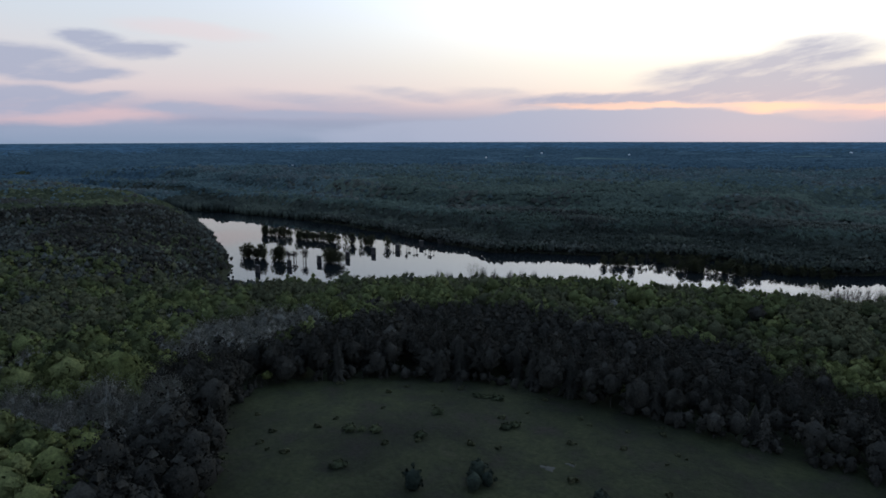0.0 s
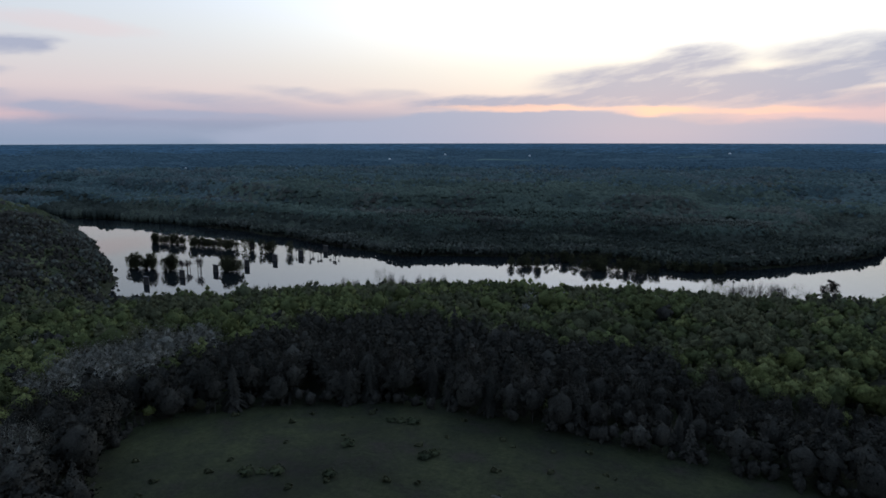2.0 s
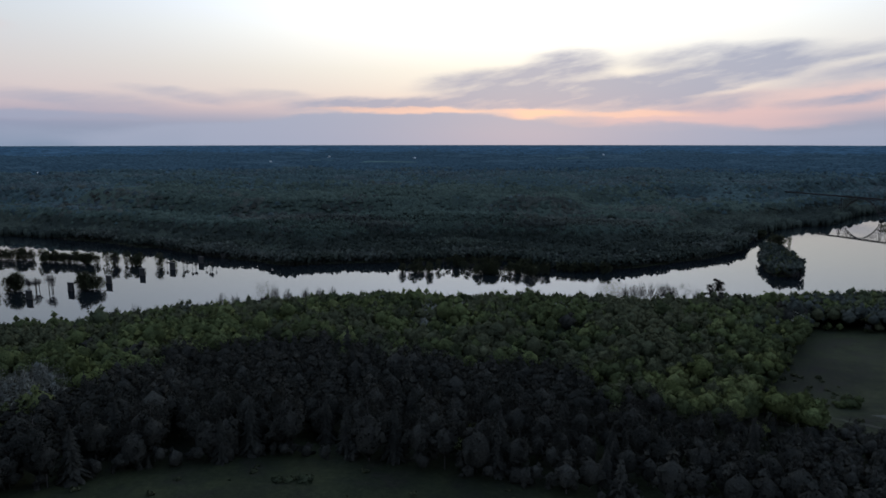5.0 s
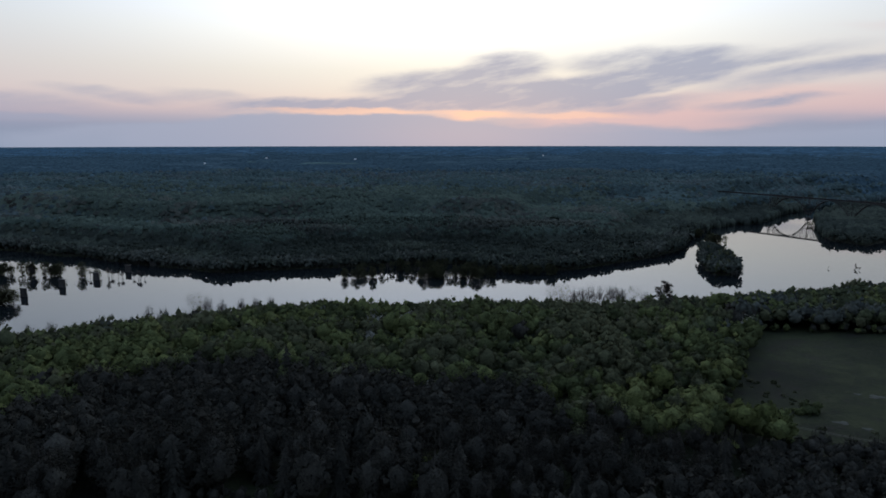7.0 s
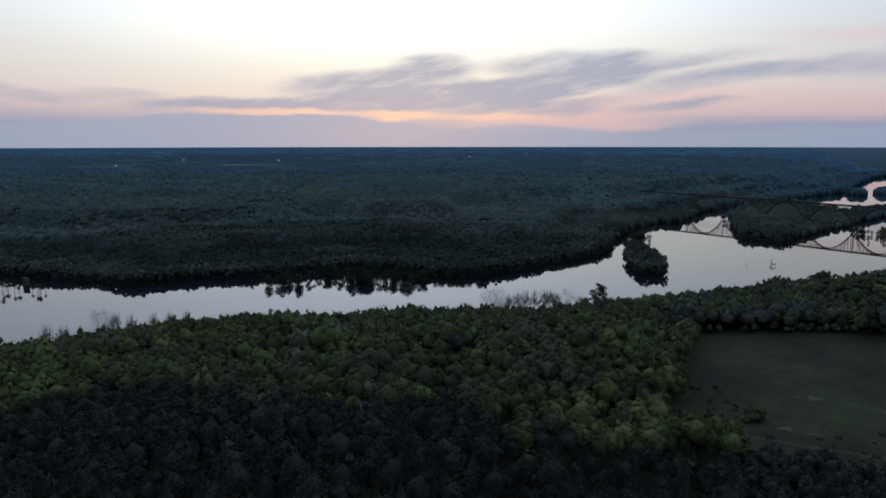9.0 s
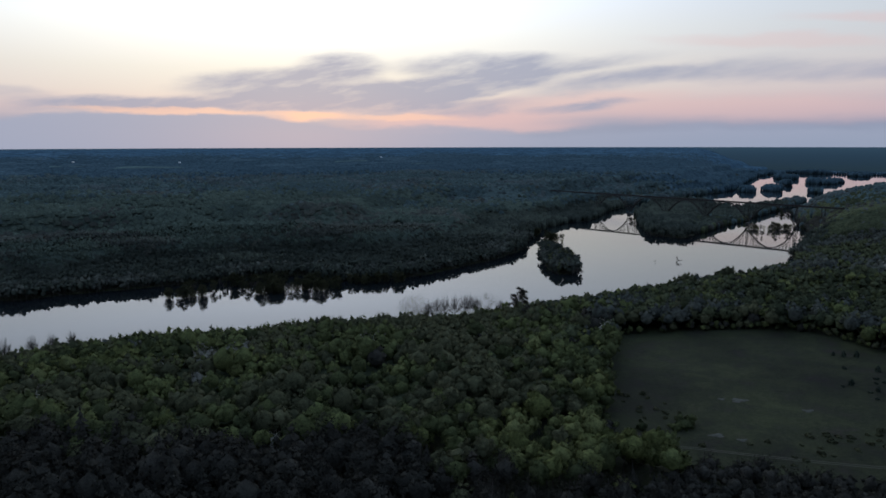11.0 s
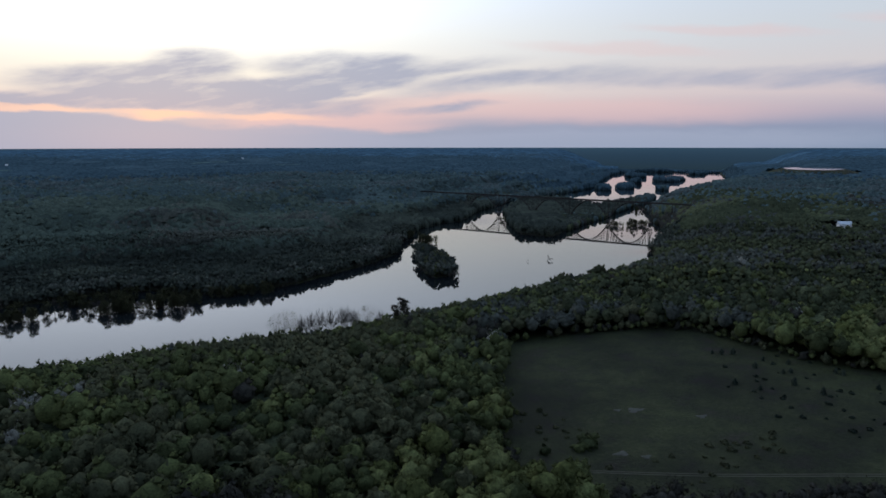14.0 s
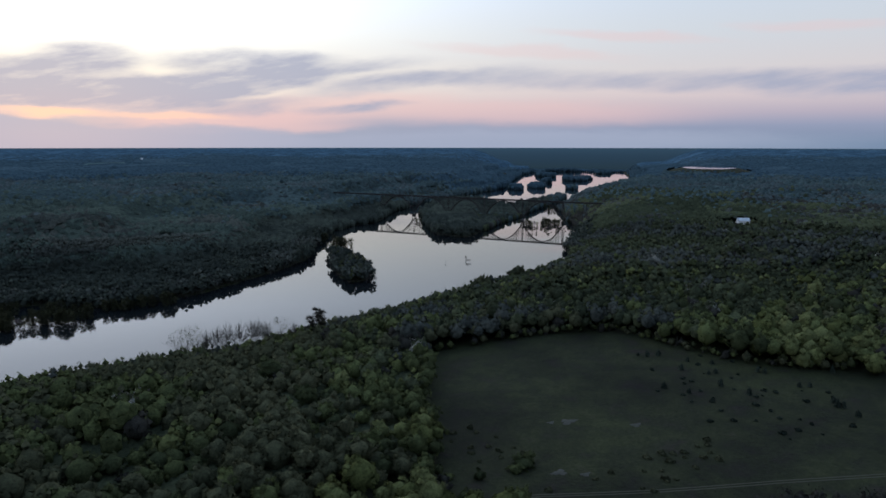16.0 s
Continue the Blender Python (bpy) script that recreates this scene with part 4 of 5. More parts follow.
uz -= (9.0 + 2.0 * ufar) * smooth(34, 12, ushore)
# slots by distance: the farther ones carry painted haze
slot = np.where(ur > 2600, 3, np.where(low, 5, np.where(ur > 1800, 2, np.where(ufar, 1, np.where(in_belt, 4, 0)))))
ob = new("undergrowth", mesh_of("undergrowth", np.stack([ux, uy, uz], 1), ut[fill][:, ::-1], [DULL, FAR, HAZE_MID, HAZE_BLUE, PINE, VALLEY], tint=np.clip(0.40 + lump(ux, uy * 1.4, 130, 56) * 0.3 + rng.normal(size=len(ux)) * 0.06, 0, 0.9), slots=slot[ut[:, 0]][fill]))
tagged(ob, "lower crowns and undergrowth filling the woods between tall trees", "woods", kind="stuff")

# the last kilometres: one rolling sheet of tree tops
cx, cy, ct = polar(steps(2560, 4945, 7.0, 0.0048), np.arange(-72, 78.01, 0.20))
cz, cshore, cfar = terrain(cx, cy)
cut = (cshore[ct].min(1) > 1) & ~free_ground(cx, cy)[ct].any(1)
field = meadow_far(cx, cy)
cr_ = np.hypot(cx - EYE0[0], cy - EYE0[1])
cz = cz + np.where(field, 10, 9 + rng.uniform(-1, 1, len(cz)) * (1.5 + 4.5 * smooth(4700, 2900, cr_)) + lump(cx, cy, 60, 61) * 5 * smooth(4900, 4300, cr_))
cz -= 8.5 * smooth(30, 2, cshore)
cl = field[ct].all(1)
# painted haze in bands: bluer with distance, palest at the skyline
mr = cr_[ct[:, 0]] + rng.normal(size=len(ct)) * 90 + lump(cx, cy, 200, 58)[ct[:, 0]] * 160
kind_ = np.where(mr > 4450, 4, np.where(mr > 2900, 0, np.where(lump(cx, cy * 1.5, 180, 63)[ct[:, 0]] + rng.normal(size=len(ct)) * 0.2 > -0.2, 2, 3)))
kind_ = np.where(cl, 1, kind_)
hm = new("far_canopy", mesh_of("far_canopy", np.stack([cx, cy, cz], 1), ct[cut][:, ::-1], [HAZE_BLUE, CROP, HAZE_MID, HAZE_MIDB, HAZE_RIM], tint=np.clip(lump(cx, cy * 1.6, 260, 62) * 0.30 + lump(cx, cy * 1.6, 90, 64) * 0.16 + rng.random(len(cx)) * 0.12 + 0.4, 0, 0.9), slots=kind_[cut]))
tagged(hm, "wooded plain tinted bluer for haze towards the far horizon", "woods", kind="stuff")
bx, by, bt = polar(steps(300, 4940, 25.0, 0.03), BACK[BACK < 271])
bz, bshore, _ = terrain(bx, by)
keep = (bshore[bt].min(1) > 5) & ~free_ground(bx, by)[bt].any(1)
bm_ = new("rear_canopy", mesh_of("rear_canopy", np.stack([bx, by, bz + 12 + rng.uniform(0, 6, len(bx))], 1), bt[keep][:, ::-1], [FAR], tint=rng.random(len(bx))))
tagged(bm_, "dark woods on the plateau behind the meadow", "woods", kind="stuff")

# ------------------------------------------------------------------ things: helpers


def part(name, bm, mat, parent, label=""):
    me = bpy.data.meshes.new(name)
    bm.to_mesh(me)
    bm.free()
    me.materials.append(mat)
    ob = new(name, me)
    ob.parent = parent
    if label:
        tagged(ob, label)
    return ob


def shape_part(name, vf, mat, parent, label="", flat=True):
    ob = new(name, mesh_of(name, vf[0], vf[1], [mat], None if flat or len(vf) < 3 else vf[2], tint=np.zeros(len(vf[0])), flat=flat))
    ob.parent = parent
    if label:
        tagged(ob, label)
    return ob


def block(bm, x0, x1, y0, y1, z0, z1, taper=1.0):
    cx_, cy_ = (x0 + x1) / 2, (y0 + y1) / 2
    low = [bm.verts.new((x, y, z0)) for x, y in ((x0, y0), (x1, y0), (x1, y1), (x0, y1))]
    top = [bm.verts.new((cx_ + (x - cx_) * taper, cy_ + (y - cy_) * taper, z1)) for x, y in ((x0, y0), (x1, y0), (x1, y1), (x0, y1))]
    bm.faces.new(low[::-1])
    bm.faces.new(top)
    for i in range(4):
        j = (i + 1) % 4
        bm.faces.new((low[i], low[j], top[j], top[i]))


def rod(a, b, r, sides=6):
    return stick(a, b, r, r, sides)


# ------------------------------------------------------------------ old bridge piers standing in the flood


def pier_model():
    base = new("bridge_pier")
    bm = bmesh.new()
    outline = [(-2.0, -4.2), (0, -6.2), (2.0, -4.2), (2.0, 4.2), (0, 6.2), (-2.0, 4.2)]
    rings = []
    for z, s in ((-4, 1.08), (1.5, 1.05), (1.6, 1.0), (10.2, 0.90)):
        rings.append([bm.verts.new((x * s, y * s, z)) for x, y in outline])
    for lo, hi in zip(rings[:-1], rings[1:]):
        for i in range(6):
            bm.faces.new((lo[i], lo[(i + 1) % 6], hi[(i + 1) % 6], hi[i]))
    bm.faces.new(rings[-1])
    part("shaft", bm, STONE, base)
    bm = bmesh.new()
    lo = [bm.verts.new((x * 1.05, y * 1.05, 10.2)) for x, y in outline]
    hi = [bm.verts.new((x * 1.05, y * 1.05, 11.1)) for x, y in outline]
    bm.faces.new(lo[::-1])
    bm.faces.new(hi)
    for i in range(6):
        bm.faces.new((lo[i], lo[(i + 1) % 6], hi[(i + 1) % 6], hi[i]))
    part("cap", bm, STONE, base, "broad stone coping")
    return tagged(base, "old grey stone bridge pier standing in flood water", "bridge pier", "row of abandoned bridge piers")


pier = pier_model()
spots = ((-668, 722), (-652, 775), (-631, 823), (-610, 872), (-595, 928), (-575, 976), (-558, 1033), (-545, 1085))
for n, (x, y) in enumerate(spots):
    m = pose(x, y, 0, 0, 0, 72)
    if n == 0:
        pier.matrix_basis = m
    else:
        copy_thing(pier, m)

# ------------------------------------------------------------------ trees standing in the flood, snags and shore trees


def wader(kind, h, r):
    """A tree with its foot in the water: trunk, limbs and a thin ragged crown."""
    base = new(("flooded_tree", "flooded_snag")[kind])
    shape_part("trunk", trunk(h * 0.9, r, 9), BARK, base)
    if kind == 0:
        shape_part("crown", lacy(h, r, 48, 18, 0.46, 0.04), OLIVE, base, flat=False)
    else:
        shape_part("twig_crown", twiggy(h, r, 110, 0.03), BARK, base)
    return base


flood_models = [wader(0, 11.5, 4.2), wader(0, 13, 3.6), wader(0, 10, 4.6), wader(1, 10, 3.4), wader(1, 12, 3.0)]
flood_used = set()


def flood(k, x, y, s, group, tilt=0.0):
    ob = flood_models[k]
    m = Matrix.Translation((x, y, -0.2)) @ Matrix.Rotation(rng.uniform(0, 6.28), 4, "Z") @ Matrix.Rotation(tilt, 4, "X") @ Matrix.Scale(s, 4)
    text = ("flooded hardwood with dark trunk in still water", "leafless dead tree standing in flood water")[k > 2]
    if k not in flood_used:
        flood_used.add(k)
        tagged(ob, text, "tree", group)
    else:
        ob = copy_thing(ob, Matrix())
        ob["group"] = group
    ob.matrix_basis = m


for cx0, cy0, lx, ly, n, kinds, group in (
        (-757, 809, 22, 6, 14, (0, 1, 2), "flooded clump by the old piers"), (-706, 811, 11, 6, 8, (0, 1), "flooded clump by the old piers"),
        (-665, 818, 24, 6, 9, (3, 4), "flooded snags by the old piers"), (-612, 832, 14, 6, 11, (0, 1, 2), "flooded clump by the old piers"),
        (-888, 1022, 36, 5, 24, (0, 1, 2), "flooded tree row"), (-770, 1008, 62, 7, 40, (0, 1, 2, 3), "flooded tree row"), (-672, 998, 30, 7, 18, (0, 1, 3), "flooded tree row"), (-600, 993, 42, 6, 9, (0, 3, 4), "flooded tree row"),
        (-528, 988, 22, 8, 9, (3, 4), "flooded snags by the far bank"),
        (-62, 1008, 50, 9, 24, (0, 1, 2, 0, 3), "flooded trees off the spit"), (-195, 1006, 24, 7, 12, (0, 1, 2), "flooded trees off the spit"),
        (-70, 1024, 75, 10, 20, (0, 1, 1, 3), "flooded trees off the spit"), (-150, 1032, 60, 14, 14, (0, 3, 4), "flooded trees off the spit"),
        (-85, 1066, 85, 16, 26, (0, 1, 2, 1), "flooded trees off the spit"), (60, 1040, 40, 6, 14, (0, 1, 2), "flooded trees off the spit"),
        (448, 1400, 16, 55, 22, (0, 1, 2), "flooded trees off the spit"), (1010, 1420, 60, 45, 40, (0, 1, 2, 3), "flooded trees by the island"), (950, 1345, 60, 18, 12, (3, 4), "flooded trees by the island"), (1300, 1700, 60, 50, 26, (0, 1, 2), "flooded trees by the island"), (780, 1600, 14, 60, 14, (0, 1, 3), "flooded trees by the island"),
        (575, 1115, 45, 25, 5, (4, 3), "drifted snags in mid river"), (355, 1030, 14, 6, 4, (0, 3), "flooded trees round the islet")):
    for _ in range(n):
        flood(kinds[rng.integers(len(kinds))], cx0 + rng.uniform(-lx, lx), cy0 + rng.uniform(-ly, ly), rng.uniform(0.75, 1.25) * (0.65 if "mid river" in group else 1.2 if "spit" in group else 1.75 if "by the old" in group else 1.45 if "row" in group else 1.0), group, rng.uniform(0.3, 1.1) if "mid river" in group else 0.0)


def shore_tree(x, y, top, kind, label):
    z = height(x, y)
    h = top - z
    base = new("shore_tree")
    shape_part("trunk", trunk(h * 0.86, h * 0.24, 9), BARK, base)
    if kind == 0:
        tiers = []
        for u, q, count in ((0.52, 0.15, 6), (0.62, 0.21, 9), (0.72, 0.23, 11), (0.82, 0.20, 10), (0.91, 0.14, 7), (0.98, 0.06, 4)):
            a = rng.uniform(0, 6.28, count)
            d = np.sqrt(rng.uniform(0.1, 1, count)) * q * h
            mid = np.stack([np.cos(a) * d, np.sin(a) * d, np.full(count, u * h) + rng.normal(size=count) * 0.3], 1)
            tiers.append(leaf_cards(np.repeat(mid, 40, 0) + rng.normal(size=(count * 40, 3)) * (h * 0.035, h * 0.035, h * 0.018), 0.66))
        shape_part("crown", merge(tiers), PINE, base, flat=False)
    elif kind == 1:
        shape_part("twig_crown", twiggy(h, h * 0.22, 170, 0.045), BARK, base)
    elif kind == 3:
        shape_part("crown", lacy(h, h * 0.26, 34, 18, 0.42, 0.3), OLIVE, base, flat=False)
    else:
        shape_part("crown", leafy(h, h * 0.26, 16, 0, 330, 0.6), OLIVE, base, flat=False)
    base.location = (x, y, z)
    tagged(base, label, "tree", "trees along the near shore")


shore_tree(143, 654, 74, 0, "lone tall dark pine above the river bank")
for x, y, top, kind in ((-296, 670, 45, 3), (-290, 674, 46, 3), (-284, 676, 47, 1), (-270, 675, 44, 1), (-252, 679, 44, 1), (-240, 684, 43, 1), (-225, 686, 44, 1), (-330, 650, 44, 1), (-318, 655, 42, 1),
                        (50, 700, 51, 3), (57, 701, 52, 3), (63, 697, 53, 3), (70, 698, 54, 1), (78, 696, 55, 1), (85, 696, 57, 1), (94, 693, 57, 1), (103, 691, 59, 1), (108, 690, 58, 1), (114, 688, 56, 1), (124, 684, 55, 3), (134, 680, 54, 1), (160, 690, 50, 1), (-180, 660, 44, 1), (-410, 600, 40, 1), (-395, 608, 40, 1), (384, 797, 42, 2), (393, 800, 45, 2), (402, 806, 44, 2), (412, 812, 41, 2), (462, 827, 43, 2), (471, 830, 45, 2), (481, 836, 43, 2)):
    shore_tree(x, y, top + (3 if kind == 2 else 8), kind, ("", "tall leafless tree showing thin branches against the river", "ragged shore hardwood in brownish leaf above the river", "thin-crowned shore hardwood against the bright water")[kind])

# ------------------------------------------------------------------ the high steel arch bridge
BA_, BU = np.array((768.0, 1898.0)), np.array((0.534, -0.8455))
bridge = new("railway_bridge")
bridge.location = (BA_[0], BA_[1], 0)
bridge.rotation_euler = (0, 0, math.atan2(BU[1], BU[0]))
tagged(bridge, "high dark steel arch railway bridge across the river valley", "bridge")
DECK = 54.0
S0, S1 = -150.0, 668.0
bm = bmesh.new()
block(bm, S0, S1, -2.6, 2.6, DECK - 2.4, DECK)
part("deck", bm, STEEL, bridge, "long dark plate-girder deck")
bm = bmesh.new()
block(bm, S0, S1, -3.2, -2.7, DECK, DECK + 1.1)
part("parapet", bm, STEEL, bridge)
bm = bmesh.new()
block(bm, S0, S1, 2.7, 3.2, DECK, DECK + 1.1)
part("parapet", bm, STEEL, bridge)
SPRING = [30.0 + 107 * i for i in range(6)]
ARCH_FOOT, ARCH_TOP = 9.0, DECK - 3.5
for a in SPRING[:-1]:
    n = 14
    for y in (-3.0, 3.0):
        seg = []
        pts = []
        for i in range(n + 1):
            u = 2 * i / n - 1
            pts.append((a + 53.5 + 51.5 * u, y, ARCH_FOOT + (ARCH_TOP - ARCH_FOOT) * (1 - u * u)))
        for p, q in zip(pts[:-1], pts[1:]):
            seg.append(stick(p, q, 0.95, 0.95, 4))
        shape_part("arch_rib", merge(seg), STEEL, bridge)
        for i in range(1, n):
            if abs(2 * i / n - 1) > 0.22:
                shape_part("spandrel_column", rod(pts[i], (pts[i][0], y, DECK - 2.4), 0.42, 4), STEEL, bridge)
            if i < n - 1 and abs(2 * i / n - 1) > 0.25:
                shape_part("brace", rod(pts[i] if i < n / 2 else pts[i + 1], (pts[i + 1][0] if i < n / 2 else pts[i][0], y, DECK - 2.4), 0.34, 4), STEEL, bridge)
for s in SPRING:
    for y in (-3.4, 3.4):
        for dx in (-2.4, 2.4):
            shape_part("tower_leg", rod((s + dx * 1.6, y * 1.7, 4.5), (s + dx * 0.5, y * 0.8, DECK - 2.4), 0.6, 4), STEEL, bridge)
        for k in range(4):
            z0, z1 = 11 + k * 9.5, 20 + k * 9.5
            w0, w1 = 3.8 - k * 0.62, 3.3 - k * 0.62
            shape_part("tower_brace", rod((s - w0, y * (1.6 - 0.18 * k), z0), (s + w1, y * (1.45 - 0.18 * k), z1), 0.3, 4), STEEL, bridge)
            shape_part("tower_brace", rod((s + w0, y * (1.6 - 0.18 * k), z0), (s - w1, y * (1.45 - 0.18 * k), z1), 0.3, 4), STEEL, bridge)
    bm = bmesh.new()
    block(bm, s - 3.5, s + 3.5, -6.5, 6.5, -5, 4.8, 0.85)
    part("masonry_base", bm, STONE, bridge, "pale tapered masonry footing")
for s in (-100.0, -50.0, 620.0):
    gx_, gy_ = BA_ + BU * s
    zg = height(gx_, gy_)
    for y in (-3, 3):
        for dx in (-3, 3):
            shape_part("trestle_leg", rod((s + dx * 1.5, y * 1.5, zg - 1), (s + dx, y * 0.8, DECK - 2.4), 0.5, 4), STEEL, bridge)

# ------------------------------------------------------------------ houses


def house(x, y, turn, length, width, wall_h, roof_h, label, roof_mat, lift=0.0, details=True):
    z = height(x, y) + lift
    base = new("house")
    base.matrix_basis = pose(x, y, z, 0, 0, turn)
    bm = bmesh.new()
    block(bm, -length / 2, length / 2, -width / 2, width / 2, -2, wall_h)
    part("wall", bm, PAINT, base)
    bm = bmesh.new()
    o = 0.6
    l, w = length / 2 + o, width / 2 + o
    v = [bm.verts.new(p) for p in ((-l, -w, wall_h - 0.2), (l, -w, wall_h - 0.2), (l, w, wall_h - 0.2), (-l, w, wall_h - 0.2), (-l, 0, wall_h + roof_h), (l, 0, wall_h + roof_h))]
    for idx in ((0, 1, 5, 4), (2, 3, 4, 5), (0, 4, 3), (1, 2, 5), (3, 2, 1, 0)):
        bm.faces.new([v[i] for i in idx])
    part("roof", bm, roof_mat, base)
    if details:
        n = int(length // 4)
        for side in (-1, 1):
            for i in range(n):
                cx_ = -length / 2 + (i + 0.5) * length / n
                if side < 0 and i == n // 2:
                    bm = bmesh.new()
                    block(bm, cx_ - 0.55, cx_ + 0.55, side * width / 2 - 0.06, side * width / 2 + 0.06, 0, 2.1)
                    part("door", bm, DOORP, base)
                    continue
                bm = bmesh.new()
                block(bm, cx_ - 0.6, cx_ + 0.6, side * width / 2 - 0.05, side * width / 2 + 0.05, 1.0, 2.3)
                part("window", bm, GLASS, base)
        bm = bmesh.new()
        block(bm, length * 0.2, length * 0.2 + 0.8, -0.4, 0.4, wall_h + roof_h * 0.5, wall_h + roof_h + 1.0)
        part("chimney", bm, STONE, base)
    return tagged(base, label, "house")


house(*HOUSE_AT, -32, 21, 12, 6.0, 5.0, "large white farm building with a pale roof among the trees", ROOF, lift=1.5)
house(HOUSE_AT[0] - 24, HOUSE_AT[1] + 12, -32, 10, 7, 3.0, 2.5, "small pale outbuilding beside the farm building", ROOF)


def on_dip(azimuth, dip):
    """The place along a bearing where the tops of the woods lie that far below eye level."""
    r = np.arange(1500, 4850, 10.0)
    x, y = EYE0[0] + r * math.sin(radians(azimuth)), EYE0[1] + r * math.cos(radians(azimuth))
    z = terrain(x, y)[0] + 14
    ang = np.degrees(np.arctan2(198 - z, r))
    i = int(np.argmax(ang < dip))
    return float(x[i]), float(y[i])


for azimuth, dip in ((-13.0, 3.55), (-10.5, 1.5), (-18.0, 1.35), (-31.8, 2.35), (-23.0, 1.75), (-40.5, 2.4), (6.0, 1.2)):
    x, y = on_dip(azimuth, dip)
    house(x, y, 20 + azimuth * 3, 12, 7, 3.5, 2.5, "distant white farmhouse among the woods of the plain", PAINT, lift=11, details=False)

pv = [(math.cos(a) * 106 * (1 + 0.06 * math.sin(3 * a)), math.sin(a) * 146 * (1 + 0.05 * math.cos(5 * a)), 0) for a in np.arange(48) * 2 * math.pi / 48]
bm = bmesh.new()
bm.faces.new([bm.verts.new(p) for p in pv])
pm = bpy.data.meshes.new("lake")
bm.to_mesh(pm)
bm.free()
pm.materials.append(WATER)
lake = new("lake", pm)
lake.matrix_basis = pose(POND[0], POND[1], 96.0, 0, 0, -53.4)
tagged(lake, "distant pale lake between wooded hills", "lake", kind="structure")

# ------------------------------------------------------------------ the wooded islet


def islet_tree(k):
    base = new("islet_tree")
    h = rng.uniform(15, 18)
    shape_part("trunk", trunk(h * 0.8, 4, 6), BARK, base)
    shape_part("crown", leafy(h, 4.6, 16, 0, 320, 0.7, 1.6), (VALLEY, GREEN, OLIVE)[k], base, flat=False)
    return tagged(base, "dense round-topped hardwood crowding the small river islet", "tree", "trees on the islet")


im = [islet_tree(0), islet_tree(1), islet_tree(2), islet_tree(0)]
ix, iy = scatter(320, 435, 1025, 1290, 9.5)
isl = inside(ix, iy, ISLANDS[0])
for n, (x, y) in enumerate(zip(ix[isl], iy[isl])):
    ob = im[n] if n < 4 else copy_thing(im[n % 4], Matrix())
    ob.matrix_basis = Matrix.Translation((x, y, 0.2)) @ Matrix.Rotation(rng.uniform(0, 6.28), 4, "Z") @ Matrix.Scale(rng.uniform(0.85, 1.2), 4)

# ------------------------------------------------------------------ meadows: bushes, cedars, tussocks, bleached grass, track


def bush_model(name, r, h, mat, label, group, pointed=False):
    base = new(name)
    if pointed:
        shape_part("foliage", merge([conifer(h, r, 8, 9), leafy(h * 0.8, r * 0.7, 8, 0, 120, 0.25, 1.3)]), mat, base, flat=False)
    else:
        shape_part("foliage", leafy(h, r, 16, 0, 260, 0.40, h / r * 0.62), mat, base, flat=False)
    shape_part("stem", stick((0, 0, -0.5), (0, 0, h * 0.6), 0.15, 0.05, 5), BARK, base)
    return tagged(base, label, "bush", group)


def strew(model, places, lo=0.8, hi=1.2):
    for n, (x, y) in enumerate(places):
        ob = model if n == 0 else copy_thing(model, Matrix())
        s = rng.uniform(lo, hi)
        ob.matrix_basis = Matrix.Translation((x, y, height(x, y) - 0.1)) @ Matrix.Rotation(rng.uniform(0, 6.28), 4, "Z") @ Matrix.Diagonal((s, s, s * rng.uniform(0.85, 1.15), 1))


strew(bush_model("bush", 4.8, 4.6, GREEN, "broad green bush growing in the open meadow", "bushes in the far meadow"), ((140, 396), (135, 394), (144, 398)))
strew(bush_model("bush", 2.4, 4.2, GREEN, "upright green bush growing in the open meadow", "bushes in the far meadow"), ((118, 396), (103, 384), (107, 402)))
cedars = [(299, 477), (303, 473), (310, 470), (315, 451), (323, 439), (299, 443), (305, 428), (310, 427), (333, 415), (334, 411), (266, 428), (271, 415), (294, 412), (329, 387), (334, 384), (313, 348), (295, 395), (372, 400), (370, 391), (317, 360), (321, 364), (319, 358)]
strew(bush_model("red_cedar", 1.9, 4.0, CEDAR, "small dark red cedar standing in the meadow", "cedars in the far meadow", True), cedars, 0.75, 1.2)
tufts = [(295, 404), (278, 367), (266, 372), (247, 384), (260, 351), (298, 343), (283, 375), (285, 361)]
while len(tufts) < 40:
    x, y = rng.uniform(255, 345), rng.uniform(345, 470)
    if inside(np.array([x]), np.array([y]), FIELD_FAR)[0] and abs(y - 400 - (x - 290) * 0.3) < rng.uniform(15, 70):
        tufts.append((x, y))
strew(bush_model("shrub", 1.2, 1.1, CEDAR, "low dark shrub in the rough meadow grass", "low shrubs in the far meadow"), tufts, 0.5, 1.3)
strew(bush_model("shrub", 1.6, 1.2, OLIVE, "low brownish shrub in the rough meadow grass", "low shrubs in the far meadow"), [(rng.uniform(135, 240), rng.uniform(345, 375)) for _ in range(26)] + [(rng.uniform(112, 150), rng.uniform(400, 450)) for _ in range(18)], 0.5, 1.2)
strew(bush_model("bush", 2.4, 1.9, DULL, "rounded green bush in the near meadow", "bushes in the near meadow"), ((-128, 189), (-132, 187), (-123, 191), (-103, 250), (-98, 251), (-107, 249), (-82, 220), (-80, 224), (-106, 195), (-118, 160), (-112, 220), (-60, 150)), 0.6, 1.2)
strew(bush_model("red_cedar", 3.4, 7.5, CEDAR, "dark bushy cedar in the near meadow", "cedars in the near meadow"), ((-76, 178), (-71, 174), (-74, 170), (-90, 160), (-38, 184), (-34, 180)), 0.7, 1.1)
nt_ = []
while len(nt_) < 60:
    x, y = rng.uniform(-195, 60), rng.uniform(130, 262)
    if inside(np.array([x]), np.array([y]), FIELD_NEAR)[0]:
        nt_.append((x, y))
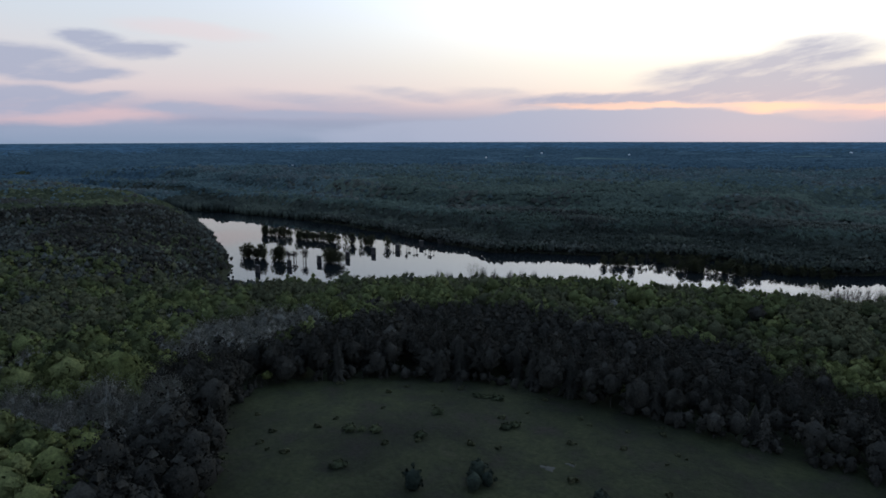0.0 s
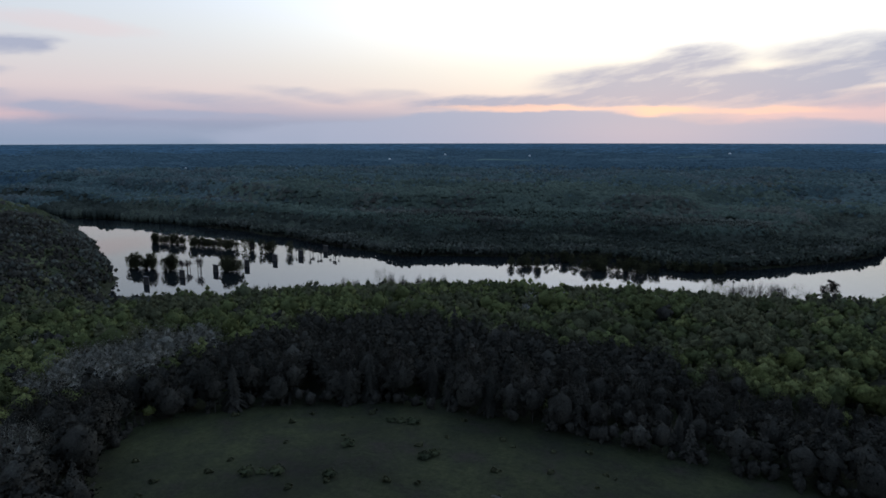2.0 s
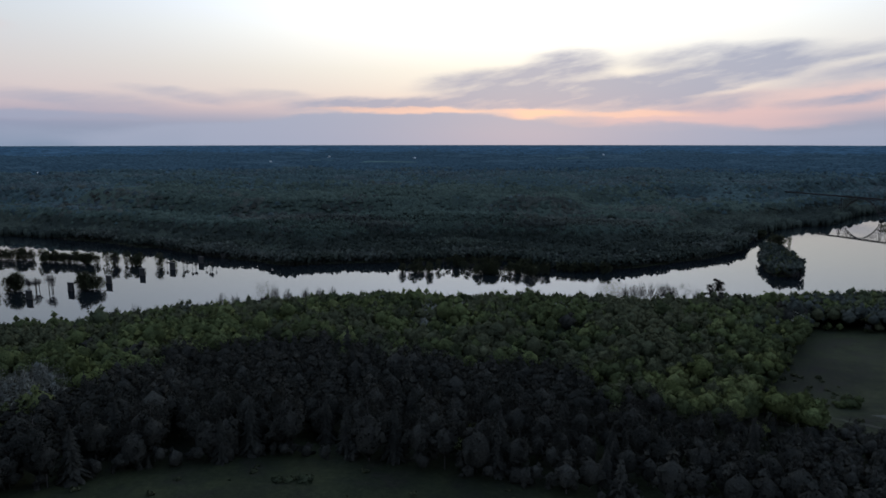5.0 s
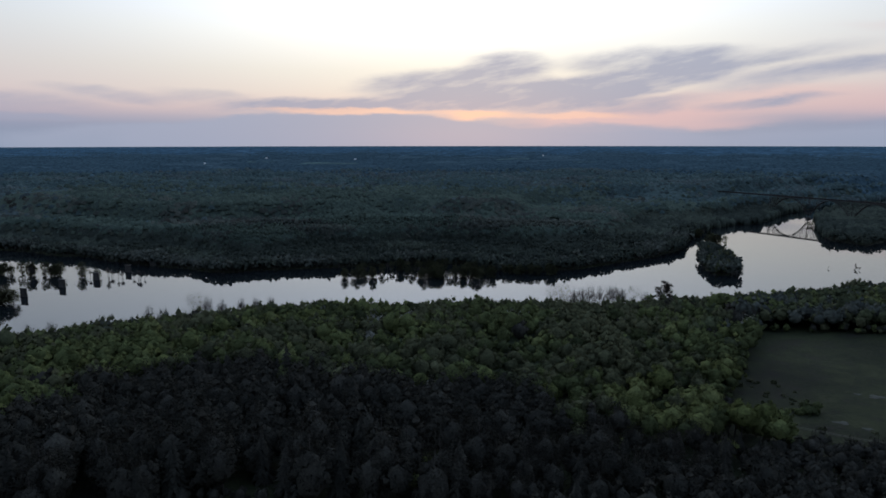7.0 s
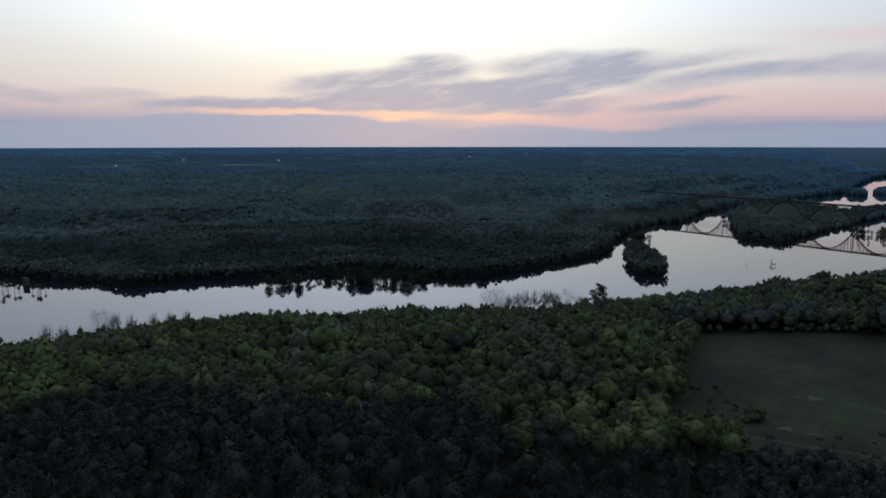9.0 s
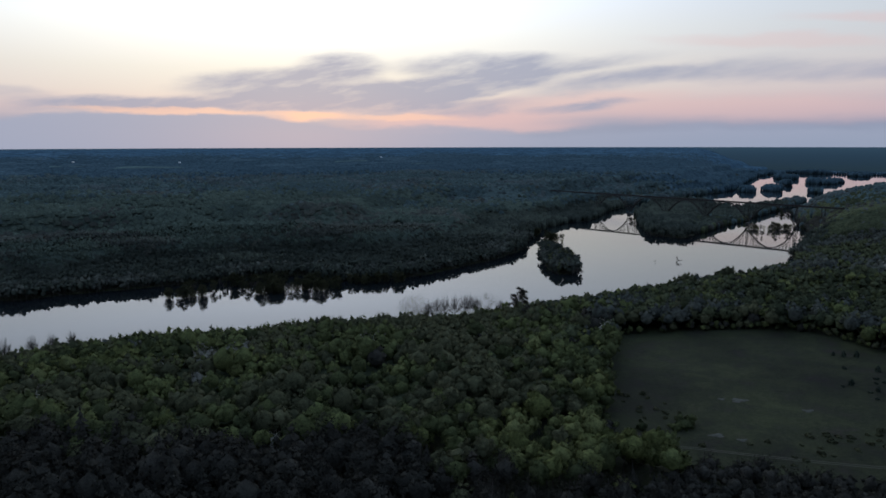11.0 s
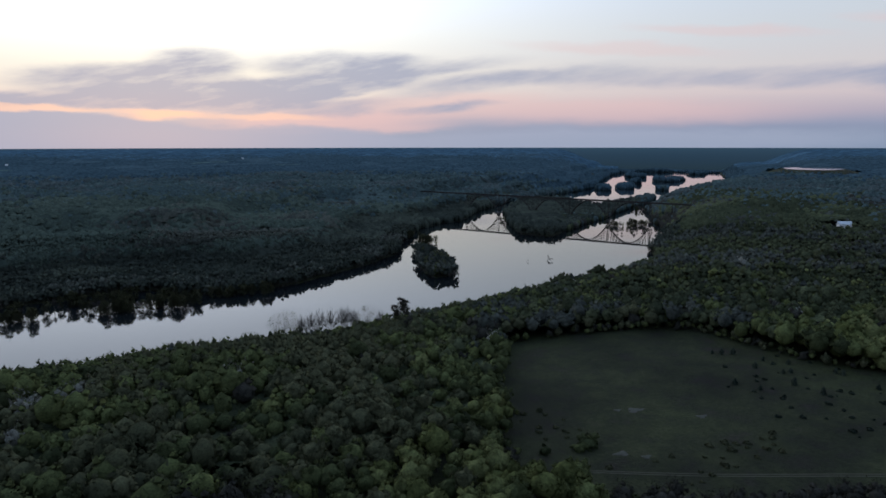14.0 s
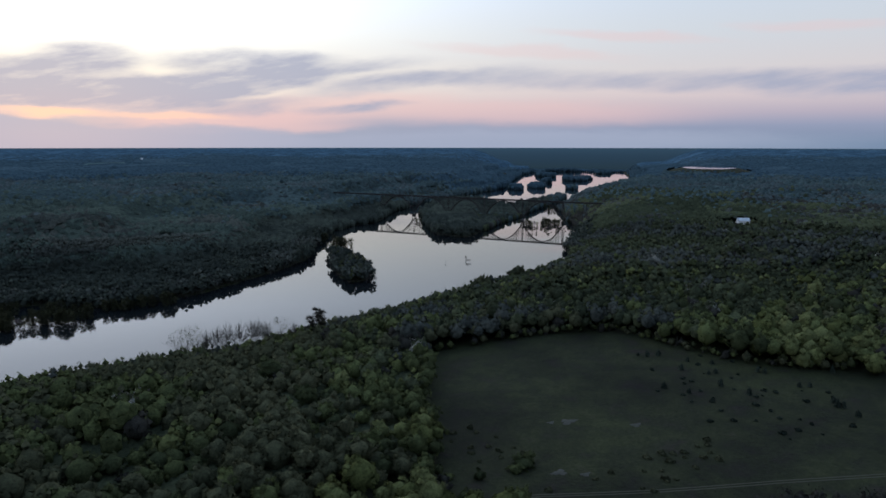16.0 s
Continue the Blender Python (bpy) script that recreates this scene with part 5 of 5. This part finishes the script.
strew(bush_model("shrub", 1.3, 1.0, OLIVE, "low brownish shrub in the near meadow grass", "low shrubs in the near meadow"), nt_, 0.5, 1.3)


def mat_of_grass(x, y, rx, ry, label):
    """A low irregular mat of dead grass lying on the meadow."""
    n = 28
    v = [(x, y, height(x, y) + 0.22)]
    for k, lift in ((0.6, 0.2), (1.0, -0.05)):
        for i in range(n):
            a = 2 * math.pi * i / n
            q = k * (1 + 0.30 * math.sin(3 * a + x) + 0.15 * math.sin(7 * a + y))
            vx, vy = x + math.cos(a) * rx * q, y + math.sin(a) * ry * q
            v.append((vx, vy, height(vx, vy) + lift))
    f = []
    for i in range(n):
        j = (i + 1) % n
        f += [(0, 1 + i, 1 + j), (1 + i, 1 + n + i, 1 + n + j), (1 + i, 1 + n + j, 1 + j)]
    ob = new("dead_grass_patch", mesh_of("dead_grass_patch", v, f, [PALE]))
    tagged(ob, label, "grass", "bleached patches in the meadows")


for x, y, rx, ry in ((191, 424, 4.5, 3), (150, 384, 3.6, 2.4), (183, 428, 2, 1.5), (-58, 196, 2.6, 1.8), (215, 402, 3, 2), (158, 377, 2.5, 1.6), (-52, 203, 1.8, 1.2)):
    mat_of_grass(x, y, rx, ry, "bleached patch of dead grass on the meadow")


def track(points, label):
    """Two wheel ruts worn into the grass."""
    base = new("farm_track")
    for off in (-0.9, 0.9):
        v = []
        for (ax, ay), (bx_, by_) in zip(points[:-1], points[1:]):
            n = max(2, int(math.hypot(bx_ - ax, by_ - ay) / 4))
            ux, uy = (bx_ - ax) / math.hypot(bx_ - ax, by_ - ay), (by_ - ay) / math.hypot(bx_ - ax, by_ - ay)
            for i in range(n):
                x, y = ax + (bx_ - ax) * i / n - uy * off, ay + (by_ - ay) * i / n + ux * off
                for w in (-0.32, 0.32):
                    v.append((x - uy * w, y + ux * w, height(x, y) + 0.12))
        f = []
        for i in range(0, len(v) - 3, 2):
            f += [(i, i + 2, i + 3), (i, i + 3, i + 1)]
        shape_part("rut", (np.array(v), np.array(f)), DRIVE, base)
    tagged(base, label, "track")


track([(97, 384), (130, 372), (170, 352), (220, 330), (300, 292), (380, 262)], "faint two-rut farm track across the meadow grass")
